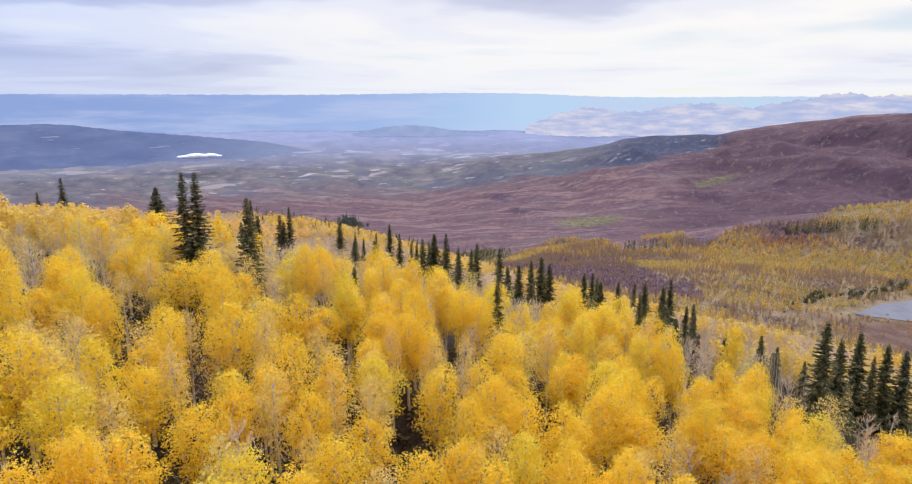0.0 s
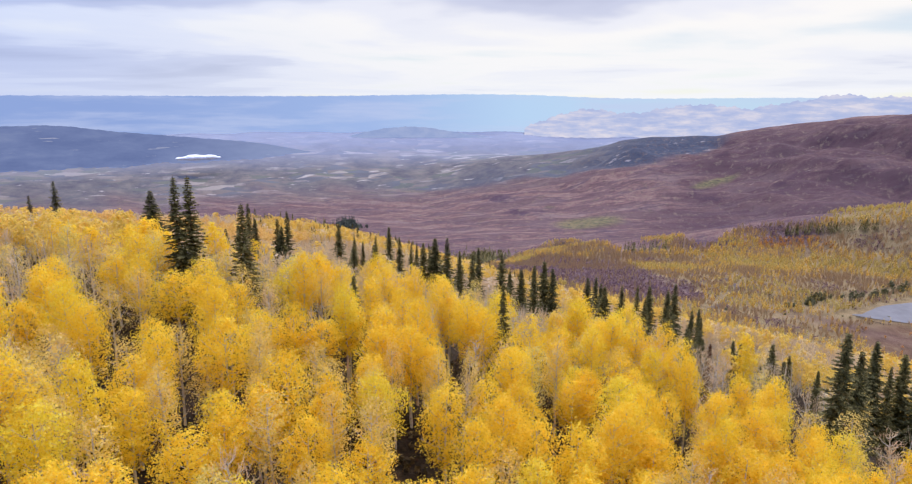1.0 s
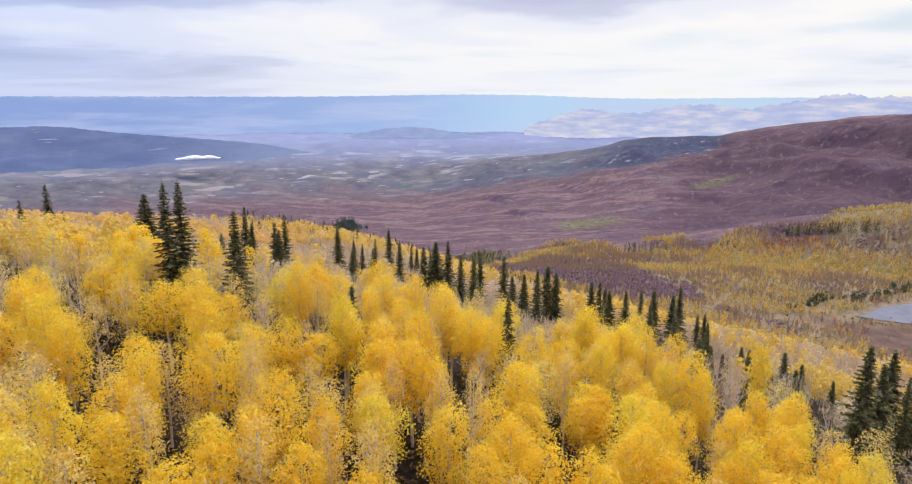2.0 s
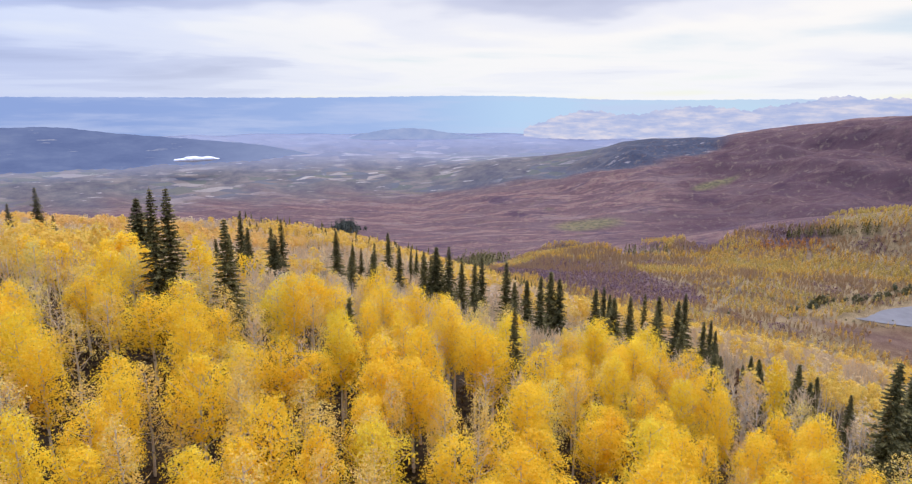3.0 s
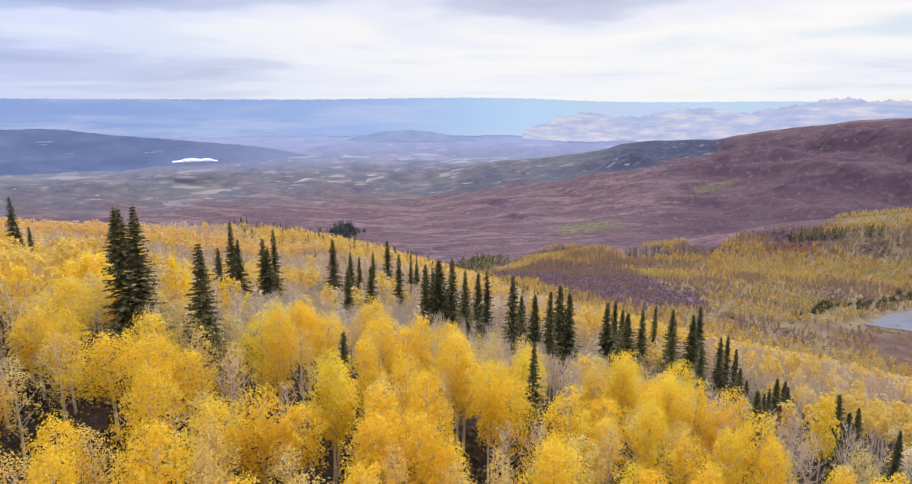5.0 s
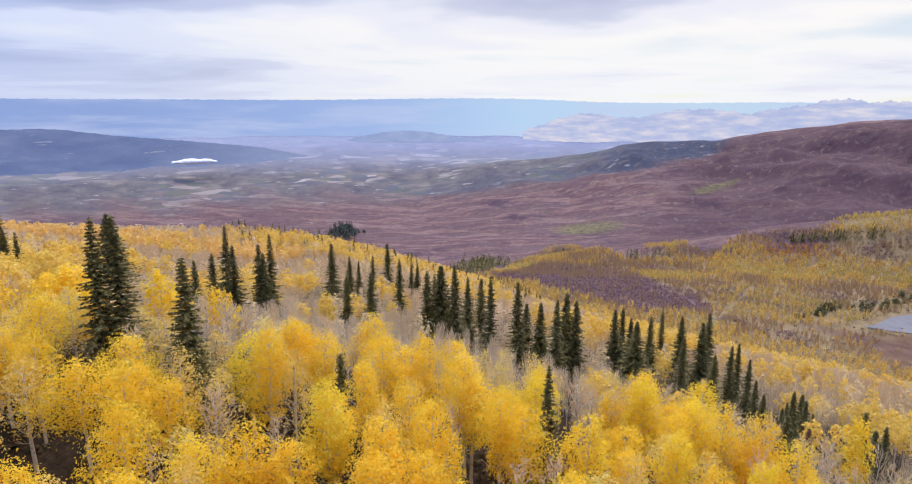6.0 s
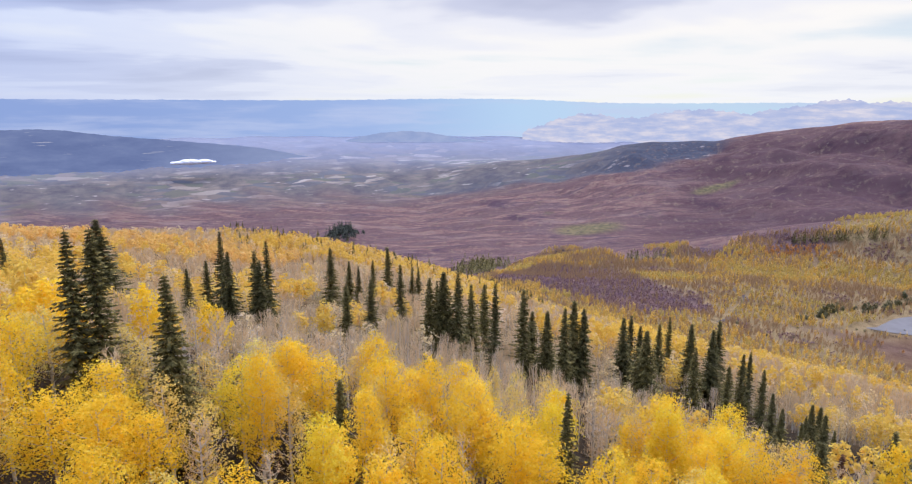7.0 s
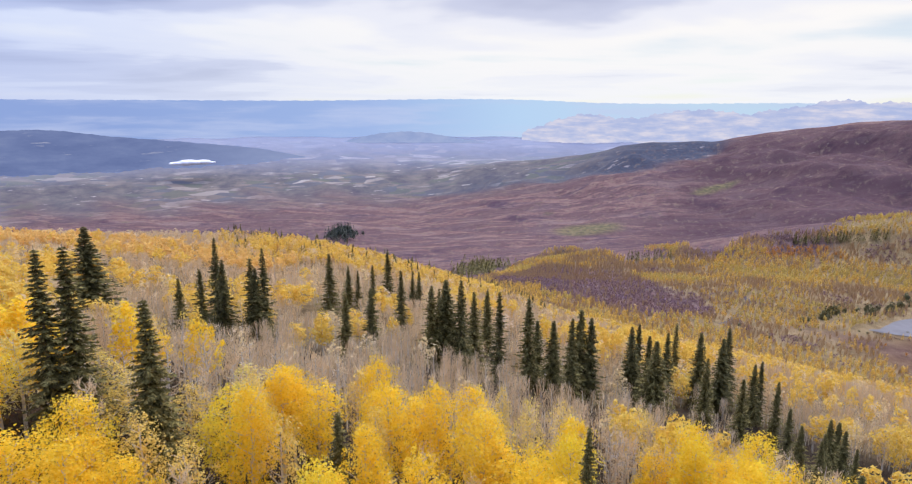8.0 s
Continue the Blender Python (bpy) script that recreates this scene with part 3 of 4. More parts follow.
def land():
    front = np.radians(np.arange(-62, 62.01, 0.36))
    behind = np.radians(np.arange(66, 295, 5.0))
    az = np.concatenate([front, behind])
    rr = np.concatenate([[0.5], np.geomspace(6, 1500, 110), np.arange(1530, 4921, 30.0)])
    A, R = np.meshgrid(az, rr, indexing="ij")
    X, Y = R * np.sin(A), R * np.cos(A)
    Z = ground_z(X, Y)
    n, m = A.shape
    i, j = np.meshgrid(np.arange(n), np.arange(m - 1), indexing="ij")
    k = (i + 1) % n
    q = np.stack([i * m + j, i * m + j + 1, k * m + j + 1, k * m + j], -1).reshape(-1, 4)
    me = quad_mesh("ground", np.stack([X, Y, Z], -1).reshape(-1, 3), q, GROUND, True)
    deg = np.degrees(A)
    wob = 90 * swell(X, Y, 150, 3.0)
    meadow = rise(178, 235, R + 0.2 * wob - 60 * rise(15, 55, X)) * (1 - rise(1500, 1800, R))
    edge = profile(WOOD_EDGE, deg) - 70
    scrub = rise(-60, 60, R - edge + 0.6 * wob)
    patch = rise(-20, 30, oak_depth(deg, R) + 0.25 * wob)
    scrub = np.maximum(scrub, patch)
    steppe = rise(3250, 3950, R + 1.5 * wob) * (1 - rise(2, 12, deg) * (1 - rise(4000, 4150, R)))
    # how much painted haze the ground takes on, by range
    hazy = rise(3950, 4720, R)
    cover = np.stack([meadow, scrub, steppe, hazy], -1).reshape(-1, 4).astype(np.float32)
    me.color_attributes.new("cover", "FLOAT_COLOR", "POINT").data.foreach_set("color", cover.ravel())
    polar = np.stack([A * 4.0, R / 1000, 0 * R, 0 * R + 1], -1).reshape(-1, 4).astype(np.float32)
    me.color_attributes.new("polar", "FLOAT_COLOR", "POINT").data.foreach_set("color", polar.ravel())
    # woods on the ridge's shoulder, darker foot and eastern slope, and yellow-green hollows
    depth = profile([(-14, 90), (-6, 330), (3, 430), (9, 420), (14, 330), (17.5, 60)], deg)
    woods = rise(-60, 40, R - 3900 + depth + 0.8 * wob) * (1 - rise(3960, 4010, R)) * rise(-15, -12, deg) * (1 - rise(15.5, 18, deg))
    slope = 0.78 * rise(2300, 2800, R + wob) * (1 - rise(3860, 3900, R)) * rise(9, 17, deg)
    darker_slope = slope + rise(1850, 2050, R + 0.7 * wob) * (1 - rise(2350, 2750, R + wob)) * rise(7, 15, deg)
    hollow = np.maximum(1 - rise(0.6, 1.1, np.hypot((X - 884) / 130, (Y - 3013 - 0.5 * (X - 884)) / 38)), 1 - rise(0.5, 1.1, np.hypot((X - 275) / 150, (Y - 2516) / 110)))
    field = rise(385, 435, X + 0.25 * wob) * rise(560, 640, Y) * (1 - rise(850, 885, Y - 0.12 * (X - 400)))
    brushes = np.stack([woods, darker_slope, hollow, field], -1).reshape(-1, 4).astype(np.float32)
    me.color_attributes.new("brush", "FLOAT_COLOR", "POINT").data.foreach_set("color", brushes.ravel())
    tagged(new("ground", me), "autumn hillside falling to a purple-brown scrub valley and hazy plain", "ground", kind="structure")


land()


def far_ridge(name, label, material, crest, r_front, r_crest, r_back, foot, rough, step=0.2, seed=0.0):
    """A range far off: its crest by bearing, with a front slope, spurs and a back."""
    b0, b1 = crest[0][0], crest[-1][0]
    deg = np.arange(b0, b1 + 1e-6, step)
    top = profile(crest, deg)
    rows = 13
    V = []
    for k in range(rows):
        s = k / (rows - 3) if k < rows - 2 else 1.0
        r = r_front + (r_crest - r_front) * s if k < rows - 2 else r_crest + (r_back - r_crest) * (k - rows + 3) / 2
        r = r + 0 * deg
        jag = (np.sin(deg * 3.1 + seed) + np.sin(deg * 7.3 + 2 * seed + 2 * s) + 0.6 * np.sin(deg * 17.0 + 5 * s + seed)) / 2.6
        ratio = foot + (top + jag * rough * s - foot) * (s ** 1.25 * (1 + 0.25 * (1 - s) * jag))
        if k >= rows - 2:
            ratio = ratio + 0.03 * (k - rows + 3)
        V.append(np.stack([r * np.sin(np.radians(deg)), r * np.cos(np.radians(deg)), 40 - ratio * r], 1))
    V = np.stack(V, 1)
    n = len(deg)
    i, j = np.meshgrid(np.arange(n - 1), np.arange(rows - 1), indexing="ij")
    q = np.stack([i * rows + j, (i + 1) * rows + j, (i + 1) * rows + j + 1, i * rows + j + 1], -1).reshape(-1, 4)
    tagged(new(name, quad_mesh(name, V.reshape(-1, 3), q, material, True)), label, "hills", kind="structure")


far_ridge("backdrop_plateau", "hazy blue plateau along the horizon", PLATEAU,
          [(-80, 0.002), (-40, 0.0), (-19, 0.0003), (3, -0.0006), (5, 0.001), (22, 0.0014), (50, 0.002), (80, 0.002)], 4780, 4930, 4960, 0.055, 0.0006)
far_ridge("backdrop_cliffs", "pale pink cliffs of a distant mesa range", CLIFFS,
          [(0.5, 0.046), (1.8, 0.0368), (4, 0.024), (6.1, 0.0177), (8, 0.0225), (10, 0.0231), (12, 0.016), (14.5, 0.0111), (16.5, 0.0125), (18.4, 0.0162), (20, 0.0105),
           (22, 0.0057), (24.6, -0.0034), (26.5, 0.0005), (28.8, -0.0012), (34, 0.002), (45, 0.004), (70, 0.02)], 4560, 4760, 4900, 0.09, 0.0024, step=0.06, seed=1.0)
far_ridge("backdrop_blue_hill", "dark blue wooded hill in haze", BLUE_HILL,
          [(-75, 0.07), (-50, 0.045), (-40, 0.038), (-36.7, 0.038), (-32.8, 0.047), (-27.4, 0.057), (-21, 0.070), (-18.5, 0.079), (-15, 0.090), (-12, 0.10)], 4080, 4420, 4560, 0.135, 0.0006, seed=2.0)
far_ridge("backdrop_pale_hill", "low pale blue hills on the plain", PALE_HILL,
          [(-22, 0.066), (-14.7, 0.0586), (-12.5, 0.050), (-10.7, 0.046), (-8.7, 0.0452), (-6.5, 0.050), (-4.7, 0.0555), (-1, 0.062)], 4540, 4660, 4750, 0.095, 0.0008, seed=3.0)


def fog_bank():
    rng = np.random.default_rng(5)
    pieces = []
    for i in range(16):
        s = (i + 0.5) / 16
        b = radians(-28.3 + 2.8 * s)
        r = 4060 + rng.uniform(-12, 12)
        zc = 40 - 0.0905 * r + 0.0008 * r * s
        t, p = np.meshgrid(np.linspace(0, 2 * np.pi, 13), np.linspace(-np.pi / 2, np.pi / 2, 7), indexing="ij")
        fat = math.sin(math.pi * (0.10 + 0.80 * s)) ** 0.6 * rng.uniform(0.6, 1.0)
        lump = 1 + 0.12 * np.sin(3 * t + i) * np.cos(2 * p)
        v = np.stack([r * math.sin(b) + 34 * np.cos(p) * np.cos(t) * lump, r * math.cos(b) + 34 * np.cos(p) * np.sin(t) * lump, zc + 13 + 17 * fat * np.sin(p) * lump + 6 * fat], -1).reshape(-1, 3)
        a, c = np.meshgrid(np.arange(12), np.arange(6), indexing="ij")
        pieces.append((v, np.stack([a * 7 + c, (a + 1) * 7 + c, (a + 1) * 7 + c + 1, a * 7 + c + 1], -1).reshape(-1, 4)))
    tagged(new("fog_bank", quad_mesh("fog_bank", *joined(pieces), FOG, True)), "small white fog bank lying on the valley floor", "fog", kind="stuff")


fog_bank()


def draped(name, line, widths, material, label, category, raised=0.35):
    """A strip of road laid over the land."""
    p = np.array(line, float)
    s = np.linspace(0, len(p) - 1, 60)
    x, y = profile(list(enumerate(p[:, 0])), s), profile(list(enumerate(p[:, 1])), s)
    w = np.interp(s, range(len(p)), widths)
    tx, ty = np.gradient(x), np.gradient(y)
    n = np.hypot(tx, ty)
    V = []
    for k in (-0.5, -0.25, 0, 0.25, 0.5):
        px, py = x - ty / n * w * k, y + tx / n * w * k
        V.append(np.stack([px, py, ground_z(px, py) + raised], 1))
    V = np.stack(V, 1)
    i, j = np.meshgrid(np.arange(59), np.arange(4), indexing="ij")
    q = np.stack([i * 5 + j, (i + 1) * 5 + j, (i + 1) * 5 + j + 1, i * 5 + j + 1], -1).reshape(-1, 4)
    tagged(new(name, quad_mesh(name, V.reshape(-1, 3), q, material, True)), label, category, kind="structure")


draped("road", [(464, 906), (482, 905), (505, 910), (540, 920), (620, 945), (760, 985)], [3, 16, 42, 72, 84, 60], ASPHALT, "pale grey paved road curving round the hillside", "road", 1.0)
draped("track", [(250, 830), (275, 868), (305, 930), (330, 980), (342, 1010), (338, 1060)], [9, 10, 9, 8, 7, 6], DIRT, "narrow dirt track through the scrub", "track")


def fence():
    root = tagged(new("rail_fence"), "dark weathered wooden rail fence beside the road", "fence")
    line = [(465 + 3.0 * i, 897 - 2.9 * i + 0.6 * math.sin(i)) for i in range(9)]
    post = quad_mesh("post", *tube([(0, 0, -0.5), (0, 0, 1.0), (0, 0, 2.3)], [0.22, 0.2, 0.17], 6), POST_WOOD)
    for i, (x, y) in enumerate(line):
        part("post", post, root).location = (x, y, float(ground_z(x, y)))
        if i:
            x0, y0 = line[i - 1]
            for h in (0.9, 1.8):
                part("rail", quad_mesh("rail", *tube([(x0, y0, float(ground_z(x0, y0)) + h), (x, y, float(ground_z(x, y)) + h)], [0.13, 0.11], 5), POST_WOOD), root)


fence()


# ---- trees ----
def make_tree(name, wood, crown, fine, bark, leaf, twig, label, category):
    root = tagged(new(name), label, category)
    part("trunk", quad_mesh("trunk", *wood, bark, True), root)
    if fine is not None:
        tagged(part("twig_spray", quad_mesh("twig_spray", *fine, twig), root), kind="stuff")
    if crown is not None:
        part("crown", quad_mesh("crown", *crown, leaf), root)
    return root


def plant(proto, x, y, turn, sx, sz, group, used):
    m = Matrix.LocRotScale((x, y, float(ground_z(x, y))), Euler((0, 0, turn)), None)
    if proto not in used:
        used.add(proto)
        ob = proto
        ob.matrix_basis = m
    else:
        ob = copy_thing(proto, m)
    ob.scale = (sx, sx, sz)
    return tagged(ob, group=group)


USED = set()
FIRS_WEST = [(-50.5, 96.9, 21.9), (-49.5, 99.2, 21.9), (-100.2, 174.0, 24.4), (-38.9, 93.9, 20.1), (-75.0, 165.0, 16.9),
             (-80.7, 185.0, 18.1), (-83.4, 199.0, 26.2), (-77.5, 190.0, 21.0), (-71.4, 192.0, 22.1), (-69.4, 195.0, 25.1), (-69.4, 190.0, 19.9),
             (-70.3, 255.0, 25.2), (-47.0, 188.0, 16.3), (-73.0, 290.0, 17.3), (-69.1, 290.0, 16.1), (-62.0, 285.0, 19.7), (-44.7, 205.0, 18.7),
             (-64.9, 330.0, 24.5), (-44.7, 250.0, 23.8), (-53.5, 330.0, 16.8), (-50.5, 330.0, 17.3), (-23.4, 97.0, 13.0), (-129.1, 165.0, 17.6),
             (-133.0, 180.0, 23.5), (-130.3, 178.0, 16.6), (-127.1, 178.0, 16.2)]
FIRS_CREST = [(-28.7, 205.0, 23.1), (-27.5, 212.0, 23.3), (-25.1, 207.0, 25.8), (-20.9, 204.0, 26.5), (-18.8, 225.0, 25.1), (-15.9, 250.0, 23.2),
              (-11.0, 206.0, 26.0), (-3.5, 203.0, 25.8), (-0.9, 210.0, 20.6), (2.7, 200.0, 21.0), (6.4, 191.0, 22.6), (9.9, 205.0, 25.9),
              (12.6, 205.0, 24.2), (24.8, 215.0, 24.2), (28.7, 225.0, 25.2), (28.5, 210.0, 22.7), (28.6, 202.0, 21.7), (39.4, 235.0, 23.4),
              (53.5, 280.0, 22.2), (49.1, 235.0, 25.4), (40.7, 200.0, 20.3), (55.7, 235.0, 25.0), (60.6, 245.0, 28.0), (-0.9, 97.5, 17.8)]
FIRS_EAST = [(44.2, 185.0, 19.0), (61.8, 225.0, 20.0), (65.6, 230.0, 21.0), (56.9, 197.0, 18.9), (50.5, 175.0, 16.5), (48.5, 165.0, 15.0),
             (60.4, 178.0, 15.7), (63.2, 180.0, 15.1), (60.5, 172.0, 15.0), (56.5, 160.0, 13.9), (47.4, 95.0, 22.7), (51.2, 98.0, 19.7),
             (68.1, 125.0, 21.4), (73.4, 125.0, 20.4), (75.1, 122.0, 19.8), (69.5, 122.0, 16.9), (29.6, 110.0, 14.5), (55.6, 140.0, 17.3),
             (59.2, 140.0, 15.7), (60.7, 130.0, 12.8), (55.4, 145.0, 12.2), (60.4, 145.0, 14.6), (52.6, 165.0, 12.9), (55.6, 170.0, 13.7)]


def plant_firs():
    rng = np.random.default_rng(11)
    label = "dark green fir tree with a narrow spire among aspens"
    slim = [make_tree("fir_tree", *fir_shape(rng, 20, w, ragged=g, flare=k), None, FIR_BARK, FIR, None, label, "tree")
            for w, g, k in ((7.6, 0.32, 1.0), (8.4, 0.40, 1.1), (6.8, 0.45, 0.95), (7.8, 0.36, 1.15), (6.2, 0.52, 0.9))]
    broad = [make_tree("fir_tree", *fir_shape(rng, 18, w, arms=10, ragged=0.26, flare=1.0), None, FIR_BARK, FIR, None, "broad dense dark green fir tree rising over aspens", "tree") for w in (9.4, 8.2)]
    for i, (x, y, h) in enumerate(FIRS_WEST + FIRS_CREST + FIRS_EAST):
        wide = (i in (2, 3)) or (25 < i < 49 and i % 7 == 0)
        proto = broad[i % 2] if wide else slim[int(rng.integers(5))]
        tall = 18 if wide else 20
        girth = {0: 1.05, 1: 1.15, 2: 1.5, 3: 0.95, 21: 1.2, 49: 0.8}.get(i, rng.uniform(0.9, 1.4))
        plant(proto, x, y, rng.uniform(0, 6.28), h / tall * girth, h / tall, "firs on the spur", USED)
    dead = make_tree("dead_fir_tree", *fir_shape(rng, 12, 3.0, arms=6, sprays=3, ragged=0.4), None, FIR_BARK, DEAD, None, "rust-brown dead fir tree among yellow aspens", "tree")
    plant(dead, 35.6, 117.0, 0.4, 1.0, 1.0, "", USED)


plant_firs()

# openings in the stand that show its trunks: middle, far end, half width, length
CLEARINGS = [(-10, 68, 2.3, 15), (-8, 91, 1.9, 9), (5, 79, 2.0, 13), (15, 94, 2.7, 9), (-48, 82, 3.4, 9), (-31, 89, 2.2, 9), (22, 88, 2.4, 8),
             (-33, 77, 2.0, 8), (-27, 92, 1.9, 8), (5, 107, 2.3, 11), (-14, 100, 1.9, 9), (-48, 93, 2.4, 7)]


STAND_EDGE = [(-90, 82), (-58, 91), (-42, 94), (-34, 104), (-20, 112), (0, 115), (12, 118), (24, 112), (36, 90), (60, 78)]


# golden groups on the bare slope below the main stand
GOLD_STANDS = [(-180, 252, 40, 24), (-110, 158, 22, 16), (-91, 262, 24, 11), (-50, 180, 7, 9), (-45, 216, 7, 9), (-100, 230, 12, 14), (-86, 200, 7, 9), (-57, 281, 11, 14), (-52, 117, 6, 6), (25, 285, 13, 40),
               (60, 330, 16, 50), (-20, 330, 14, 22)]


def stand_kind(x, y, u, n, big, edge):
    """Which aspen grows here: gold, pale, amber, bare or none; u: a die, n and big: the stands' own swell."""
    for cx, cy, half, long in CLEARINGS:
        if abs(x - cx * y / cy) < half and cy - long < y < cy:
            return "bare" if u > 0.93 else None
    for cx, cy, rx, ry in GOLD_STANDS:
        if ((x - cx) / rx) ** 2 + ((y - cy) / ry) ** 2 < 1 + 0.4 * n:
            return "gold" if u < 0.8 else "pale" if u < 0.92 else "bare"
    if x < -120 and 312 + 10 * n < y < 374 + 10 * n:
        return "amber" if u < 0.75 else "gold" if u < 0.85 else "bare"
    if -172 < x < -15 and y > 395 + 12 * n and big > -0.35:
        return "gold" if u < 0.6 else "pale" if u < 0.85 else "bare"
    if -60 < x < -54 and 88 < y < 104:
        return "gold" if u < 0.7 else "pale"
    if -54 <= x < -37.5 and 91.5 < y < 103:  # open ground at the feet of the tall firs
        return "pale" if u < (0.55 if x < -46 else 0.2) else "bare" if u < 0.9 else None
    left = ((x + 71) / 14) ** 2 + ((y - 85) / 11) ** 2
    if left < 1 + 0.3 * n:
        return "bare" if u < 0.85 else "pale"
    if ((x + 48) / 9) ** 2 + ((y - 58) / 8) ** 2 < 1 + 0.3 * n:
        return "bare" if u < 0.4 else "pale" if u < 0.9 else "gold"
    if x + 8 < -0.8 * (y - 44) and 93 < y < 215 and n < 0.6:
        return "gold" if u < 0.55 else "pale" if u < 0.8 else "bare"
    if y < edge:
        if u < 0.11:
            return "bare"
        return "pale" if u < (0.42 if x < -12 else 0.26) else "gold"
    if y < 185 + 0.2 * x + 10 * n and x < 34:
        if big > 0.5 and y > 125:
            return "gold" if u < 0.8 else "pale"
        return "bare" if u < 0.95 else "pale"
    if big + 0.5 * n > (-0.5 if x < 40 else -0.05):
        return "bare" if u < 0.97 else "pale"
    if x < 40:
        return "gold" if u < 0.12 else "pale" if u < 0.25 else "bare"
    return "gold" if u < 0.38 else "pale" if u < 0.54 else "bare" if u < 0.92 else None


def plant_aspens():
    rng = np.random.default_rng(21)
    shapes = {"gold": [aspen_shape(rng, 14, w, 5600, 0.165, b, 54) for w, b in ((5.8, 0.32), (6.6, 0.40), (5.2, 0.36), (6.0, 0.28), (7.0, 0.42), (4.8, 0.36), (6.2, 0.45), (5.5, 0.30))],
              "pale": [aspen_shape(rng, 13.5, w, 2100, 0.155, 0.30, 34, 20) for w in (4.8, 5.4, 4.2)],
              "bare": [aspen_shape(rng, 12.5, w, 0, 0.3, 0.30, 1, 22, True) for w in (3.6, 4.4, 4.0)]}
    shapes["amber"] = shapes["gold"]
    labels = {"gold": "golden-yellow aspen tree with a full rounded crown", "pale": "pale yellow aspen tree with a thinning crown",
              "bare": "leafless pale grey aspen tree", "amber": "amber aspen tree"}
    leaf = {"gold": GOLD, "pale": PALE, "amber": AMBER, "bare": None}
    protos = {}
    # sites: a loose grid that opens out with distance
    sites = []
    y = -26.0
    while y < 640:
        gap = 4.75 + max(0, y - 110) * 0.007
        half0, half1 = 16 + 0.98 * max(y, 20), 18 + 0.72 * max(y, 20)
        x = -min(half0, 330)
        while x < min(half1, 260):
            px, py = x + rng.uniform(-0.45, 0.45) * gap, y + rng.uniform(-0.45, 0.45) * gap
            sites.append((px, py, rng.uniform(), rng.uniform(), rng.uniform(0, 6.28), rng.uniform(0.84, 1.18), rng.uniform(0.80, 1.08), int(rng.integers(0, 8))))
            x += gap
        y += gap
    firs = FIRS_WEST + FIRS_CREST + FIRS_EAST
    fx = np.array([(a, b) for a, b, _ in firs])
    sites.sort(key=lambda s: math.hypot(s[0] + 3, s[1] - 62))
    counts = {"gold": 0, "pale": 0, "bare": 0, "amber": 0}
    rest = {}
    place = np.array([site[:2] for site in sites])
    near_n, near_big = swell(place[:, 0], place[:, 1], 9.0, 4.0).tolist(), swell(place[:, 0], place[:, 1], 24.0, 7.0).tolist()
    edges = (profile(STAND_EDGE, place[:, 0]) + 3 * np.array(near_n)).tolist()
    for (x, y, u, w, turn, sx, sz, pick), n, big, edge in zip(sites, near_n, near_big, edges):
        kind = stand_kind(x, y, u, n, big, edge)
        if kind is None or np.min(np.hypot(fx[:, 0] - x, fx[:, 1] - y)) < 2.4:
            continue
        # firs crowd out the aspens close below them
        if y > 88 and np.any((np.abs(fx[:, 0] - x) < 4.2) & (fx[:, 1] - y > 0) & (fx[:, 1] - y < np.where(fx[:, 1] < 112, 2.8, np.where(fx[:, 0] > 20, 0.20, 0.14) * fx[:, 1]))):
            if u < (0.7 if y > 130 else 0.35):
                continue
            kind, sz = "bare", sz * (0.6 if y > 130 else 0.75)
        if y > 125:
            sz *= 0.88
        if x < -36 and y > 74:
            sz *= 0.86 if y < 95 else 0.84
        d = math.hypot(x + 4, y - 22)
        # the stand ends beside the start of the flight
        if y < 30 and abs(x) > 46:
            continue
        if kind == "bare" and 34 < x and y < 210 and w < 0.6:
            continue
        cap = {"gold": 300, "pale": 130, "bare": 130, "amber": 0}[kind]
        i = pick % len(shapes[kind])
        if counts[kind] < cap:
            counts[kind] += 1
            if (kind, i) not in protos:
                wood, crown, fine = shapes[kind][i]
                protos[kind, i] = make_tree({"gold": "aspen_tree", "pale": "thin_aspen_tree", "bare": "bare_aspen_tree"}[kind], wood, crown, fine, ASPEN_BARK, leaf[kind], TWIG, labels[kind], "tree")
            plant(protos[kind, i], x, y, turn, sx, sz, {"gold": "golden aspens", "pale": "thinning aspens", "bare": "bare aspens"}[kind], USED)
        else:
            rest.setdefault(kind, []).append((x, y, turn, sx, sz, pick, d))
            if kind == "bare" and (x < 34 or y > 200):
                rest[kind].append((x + 2.2 * math.cos(turn), y + 2.2 * math.sin(turn), turn + 2, sx * 0.95, sz * (0.8 + 0.25 * w), pick + 1, d))
    # the trees behind the first rows, joined stand by stand, simpler as they recede
    tiers = {}
    for k in (0, 1, 2):
        n, s = ((1500, 0.33), (520, 0.49), (250, 0.66))[k]
        tiers["gold", k] = [aspen_shape(rng, 14, wd, n, s, 0.34, (24, 15, 10)[k], (8, 4, 2)[k], light=True) for wd in (5.6, 6.2, 5.0)]
        tiers["pale", k] = [aspen_shape(rng, 13.5, wd, (640, 260, 150)[k], s * 0.8, 0.32, (20, 12, 8)[k], (12, 5, 2)[k], light=True) for wd in (4.8, 5.4)]
        tiers["bare", k] = [broom_shape(rng, 12.5, wd, (100, 80, 60)[k], (0.028, 0.045, 0.075)[k]) for wd in (3.4, 4.2, 3.0)]
        tiers["amber", k] = tiers["gold", k]
